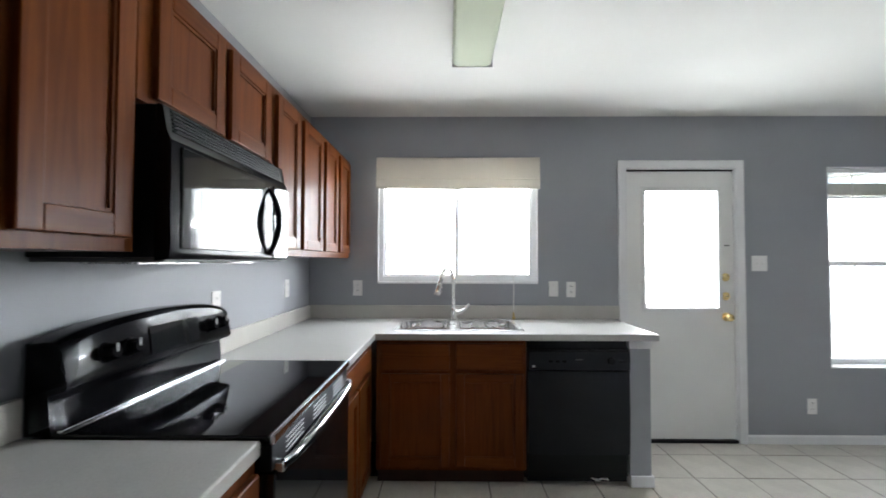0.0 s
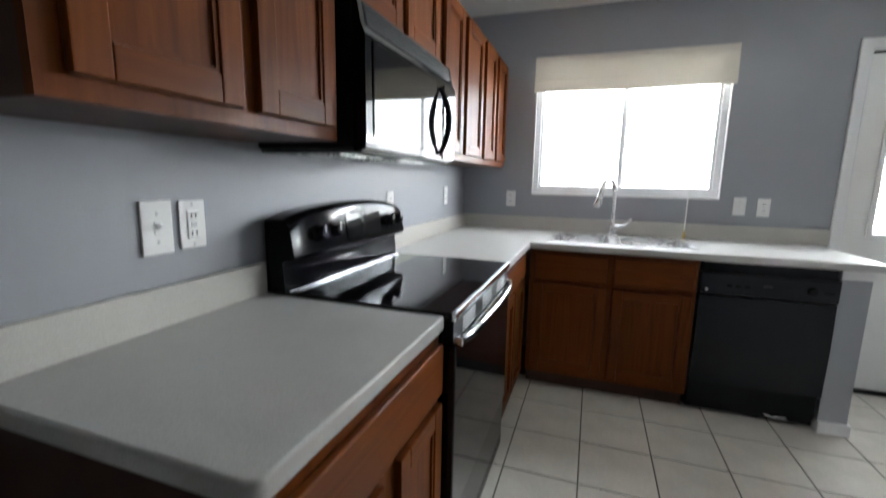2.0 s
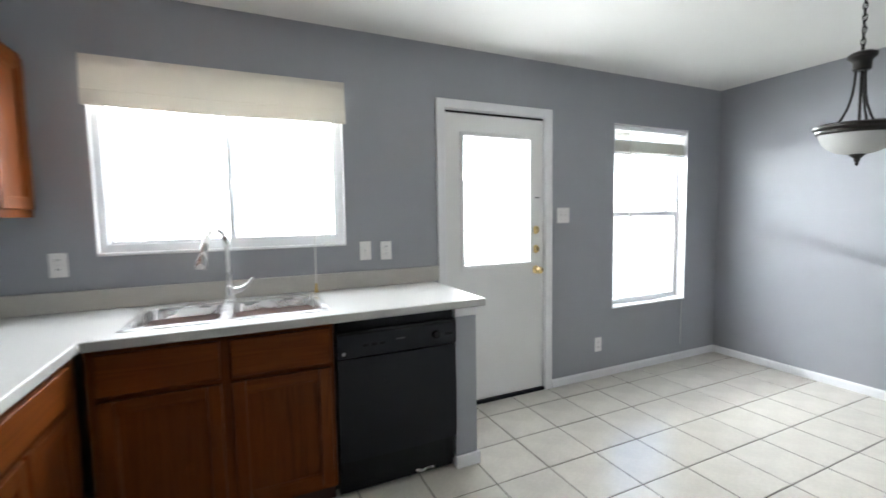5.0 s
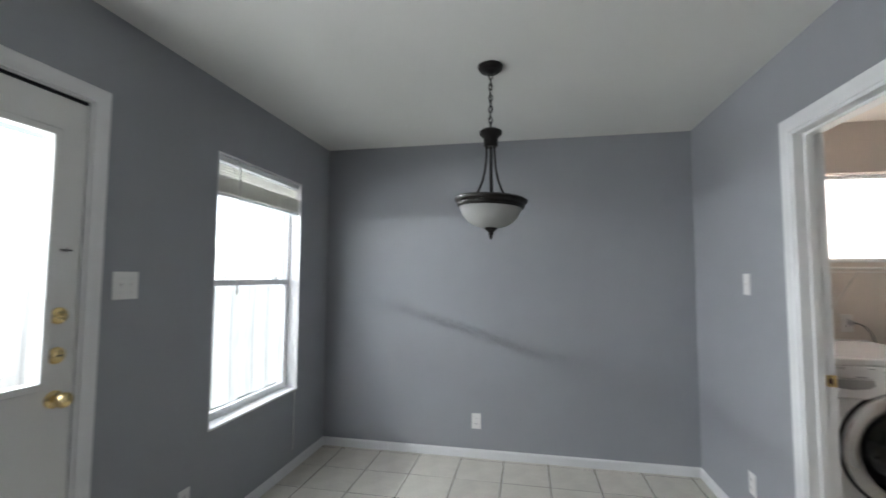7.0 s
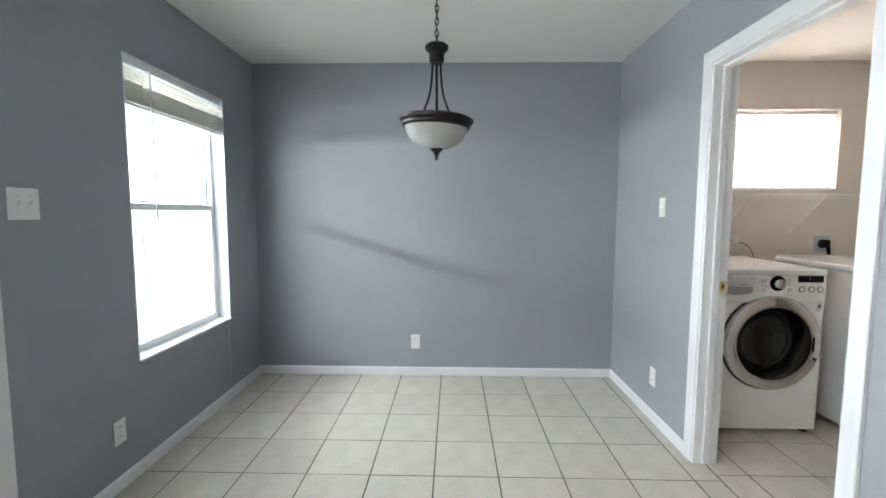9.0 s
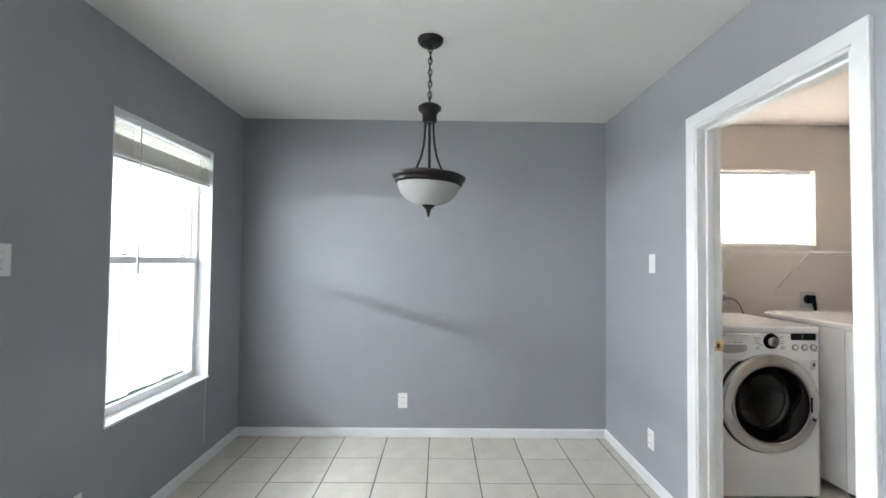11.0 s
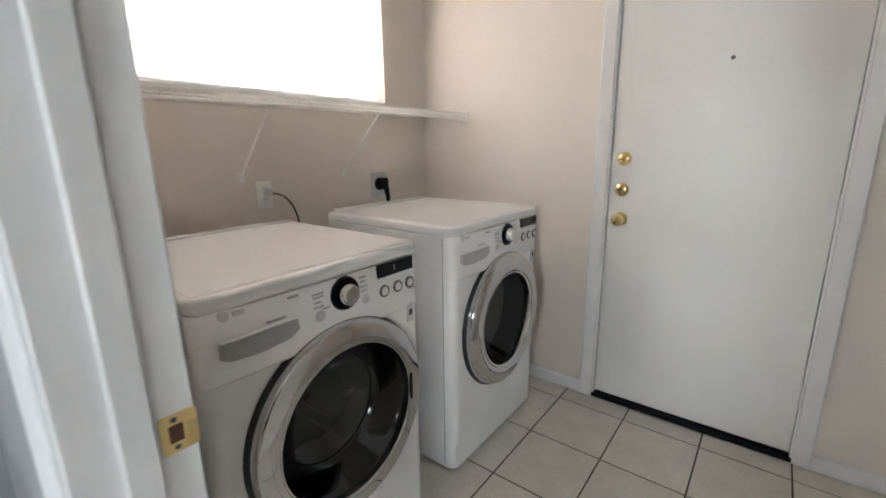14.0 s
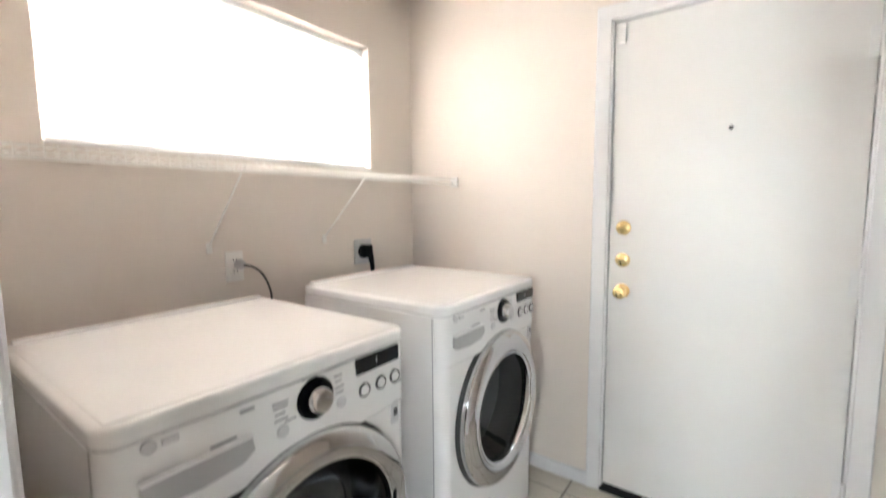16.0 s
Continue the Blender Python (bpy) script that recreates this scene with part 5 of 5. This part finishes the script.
part("plug", bx((-0.034, -0.040, -0.030), (0.030, 0.0, 0.034), 0.012, 3), BLACKMATT, dg)
part("strain_relief", tube(bmesh.new(), [(0.018, -0.026, -0.020), (0.020, -0.034, -0.060), (0.020, -0.038, -0.10)], [0.016, 0.012, 0.010], 12), BLACKMATT, dg)
part("cord", tube(bmesh.new(), [(0.020, -0.038, -0.10), (0.020, -0.040, -0.20), (0.015, -0.05, -0.5), (0.0, -0.06, -0.9)], 0.009, 10), BLACKMATT, dg)

al = thing("door_sensor", Matrix.Translation((2.972, YG, 2.005)), "small white alarm contact on door corner", "door sensor")
part("magnet", bx((-0.016, 0.0, -0.045), (0.012, 0.016, 0.025), 0.003), PLASTIC, al)

# ---- outside ----
structure("ground", slab("z", (-150, 150), (-150, 300), -0.30, -0.15), GRASS, "green lawn around the house", "lawn")
fence = thing("fence", Matrix.Translation((0, 5.10, -0.15)), "pale weathered wooden privacy fence behind the lawn", "fence")
bm = bx((-0.0713, 0, 0.03), (0.0713, 0.018, 1.86), 0.001, 1)
picket = part("picket", bm, FENCE, fence)
picket.location = (-6.0, 0, 0)
for k in range(1, 126):
    q = new("picket", picket.data)
    q.parent, q.location = fence, (-6.0 + 0.142 * k, 0.002 * ((k * 7) % 5), 0.006 * ((k * 3) % 4))
for z in (0.35, 0.95, 1.55):
    part("fence_rail", bx((-6.1, 0.026, z), (11.9, 0.064, z + 0.09), 0.003, 1), FENCE, fence)
for k in range(8):
    part("post", bx((-5.9 + 2.5 * k, 0.026, 0.0), (-5.81 + 2.5 * k, 0.116, 1.80), 0.004, 1), FENCE, fence)


def tree(m, label):
    """A small garden tree: tapered trunk, limbs and a ragged crown of single leaves."""
    rng = random.Random(11)
    o = thing("tree", m, label, "tree")
    part("trunk", tube(bmesh.new(), [(0, 0, 0), (0.04, 0.02, 0.7), (0.0, 0.05, 1.4), (0.05, 0.0, 2.1)], [0.11, 0.085, 0.07, 0.045], 12), BARK, o, smooth=60)
    crown = bmesh.new()
    for k in range(9):
        a, h = 2.4 * k, 1.2 + 0.11 * k
        reach = 0.75 + 0.25 * rng.random()
        tip = Vector((reach * math.cos(a), reach * math.sin(a), h + 0.75 + 0.3 * rng.random()))
        part("limb", tube(bmesh.new(), arc((0.02, 0.02, h), (0.4 * tip.x, 0.4 * tip.y, h + 0.2), tip, 5), [0.035, 0.030, 0.024, 0.018, 0.012, 0.007], 8), BARK, o, smooth=60)
        for j in range(7):
            c = tip.lerp(Vector((0, 0, h + 0.4)), 0.5 * rng.random()) + Vector([rng.gauss(0, 0.22) for _ in range(3)])
            for _ in range(34):
                p = c + Vector([rng.gauss(0, 0.13) for _ in range(3)])
                d = Vector([rng.gauss(0, 1) for _ in range(3)]).normalized()
                side = d.orthogonal().normalized()
                w = 0.016 + 0.010 * rng.random()
                crown.faces.new([crown.verts.new(q) for q in (p, p + d * 0.035 + side * w, p + d * 0.085, p + d * 0.035 - side * w)])
    part("crown", crown, LEAF, o, "mid-green leafy crown with gaps")
    return o


tree(Matrix.Translation((3.0, 8.6, -0.15)), "small green garden tree behind the fence")


# ---- floor ----
structure("subfloor", slab("z", (W - 0.15, E + 0.15), (KS - 0.15, N + 0.15), -0.12, -0.008), GROUT, "concrete slab under the tiles", "floor")
P, PY, G = 0.3222, 0.3203, 0.0065
tile_mesh = {}


def lay(name, x0, x1, y0, y1, ox, oy, px, py, label, skip=lambda x, y: False):
    """Square glazed tiles over a rectangle, cut at its edges, above their grout."""
    bed = structure(name, slab("z", (x0, x1), (y0, y1), -0.008, -0.0025), GROUT, label, "floor")
    i0, i1 = math.floor((x0 - ox) / px), math.ceil((x1 - ox) / px)
    j0, j1 = math.floor((y0 - oy) / py), math.ceil((y1 - oy) / py)
    for i in range(i0, i1):
        for j in range(j0, j1):
            a, b = max(x0, ox + i * px) + G / 2, min(x1, ox + (i + 1) * px) - G / 2
            c, d = max(y0, oy + j * py) + G / 2, min(y1, oy + (j + 1) * py) - G / 2
            if b - a < 0.012 or d - c < 0.012 or skip((a + b) / 2, (c + d) / 2):
                continue
            key = (round(b - a, 3), round(d - c, 3))
            if key not in tile_mesh:
                w, h, e, tb = key[0] / 2, key[1] / 2, 0.0022, bmesh.new()
                lo = [tb.verts.new((sx * w, sy * h, -0.005)) for sx, sy in ((-1, -1), (1, -1), (1, 1), (-1, 1))]
                md = [tb.verts.new((sx * w, sy * h, -0.0014)) for sx, sy in ((-1, -1), (1, -1), (1, 1), (-1, 1))]
                hi = [tb.verts.new((sx * (w - e), sy * (h - e), 0)) for sx, sy in ((-1, -1), (1, -1), (1, 1), (-1, 1))]
                for p, q in ((lo, md), (md, hi)):
                    for k in range(4):
                        tb.faces.new([p[k], p[(k + 1) % 4], q[(k + 1) % 4], q[k]])
                tb.faces.new(hi)
                me = bpy.data.meshes.new("tile")
                tb.to_mesh(me)
                tb.free()
                me.materials.append(TILE)
                tile_mesh[key] = me
            t = new("tile", tile_mesh[key])
            t.parent = bed
            t.location = ((a + b) / 2, (c + d) / 2, 0.0004 * (((i * 5 + j * 3) % 4) - 2))


OX, OY = -0.130, 1.840
lay("floor", W, E, S - 0.057, N, OX, OY, P, PY, "beige glazed ceramic floor tiles with dark grout", lambda x, y: x < -0.62 or (y > 2.80 and x < 1.03))
lay("floor_kitchen", W, KE, KS, S - 0.057, OX, OY, P, PY, "beige glazed ceramic kitchen tiles with dark grout", lambda x, y: x < -0.62)
lay("floor_laundry", LW, E, LS, S - 0.058, 2.819, -0.716, 0.313, 0.327, "beige glazed ceramic laundry tiles with dark grout")
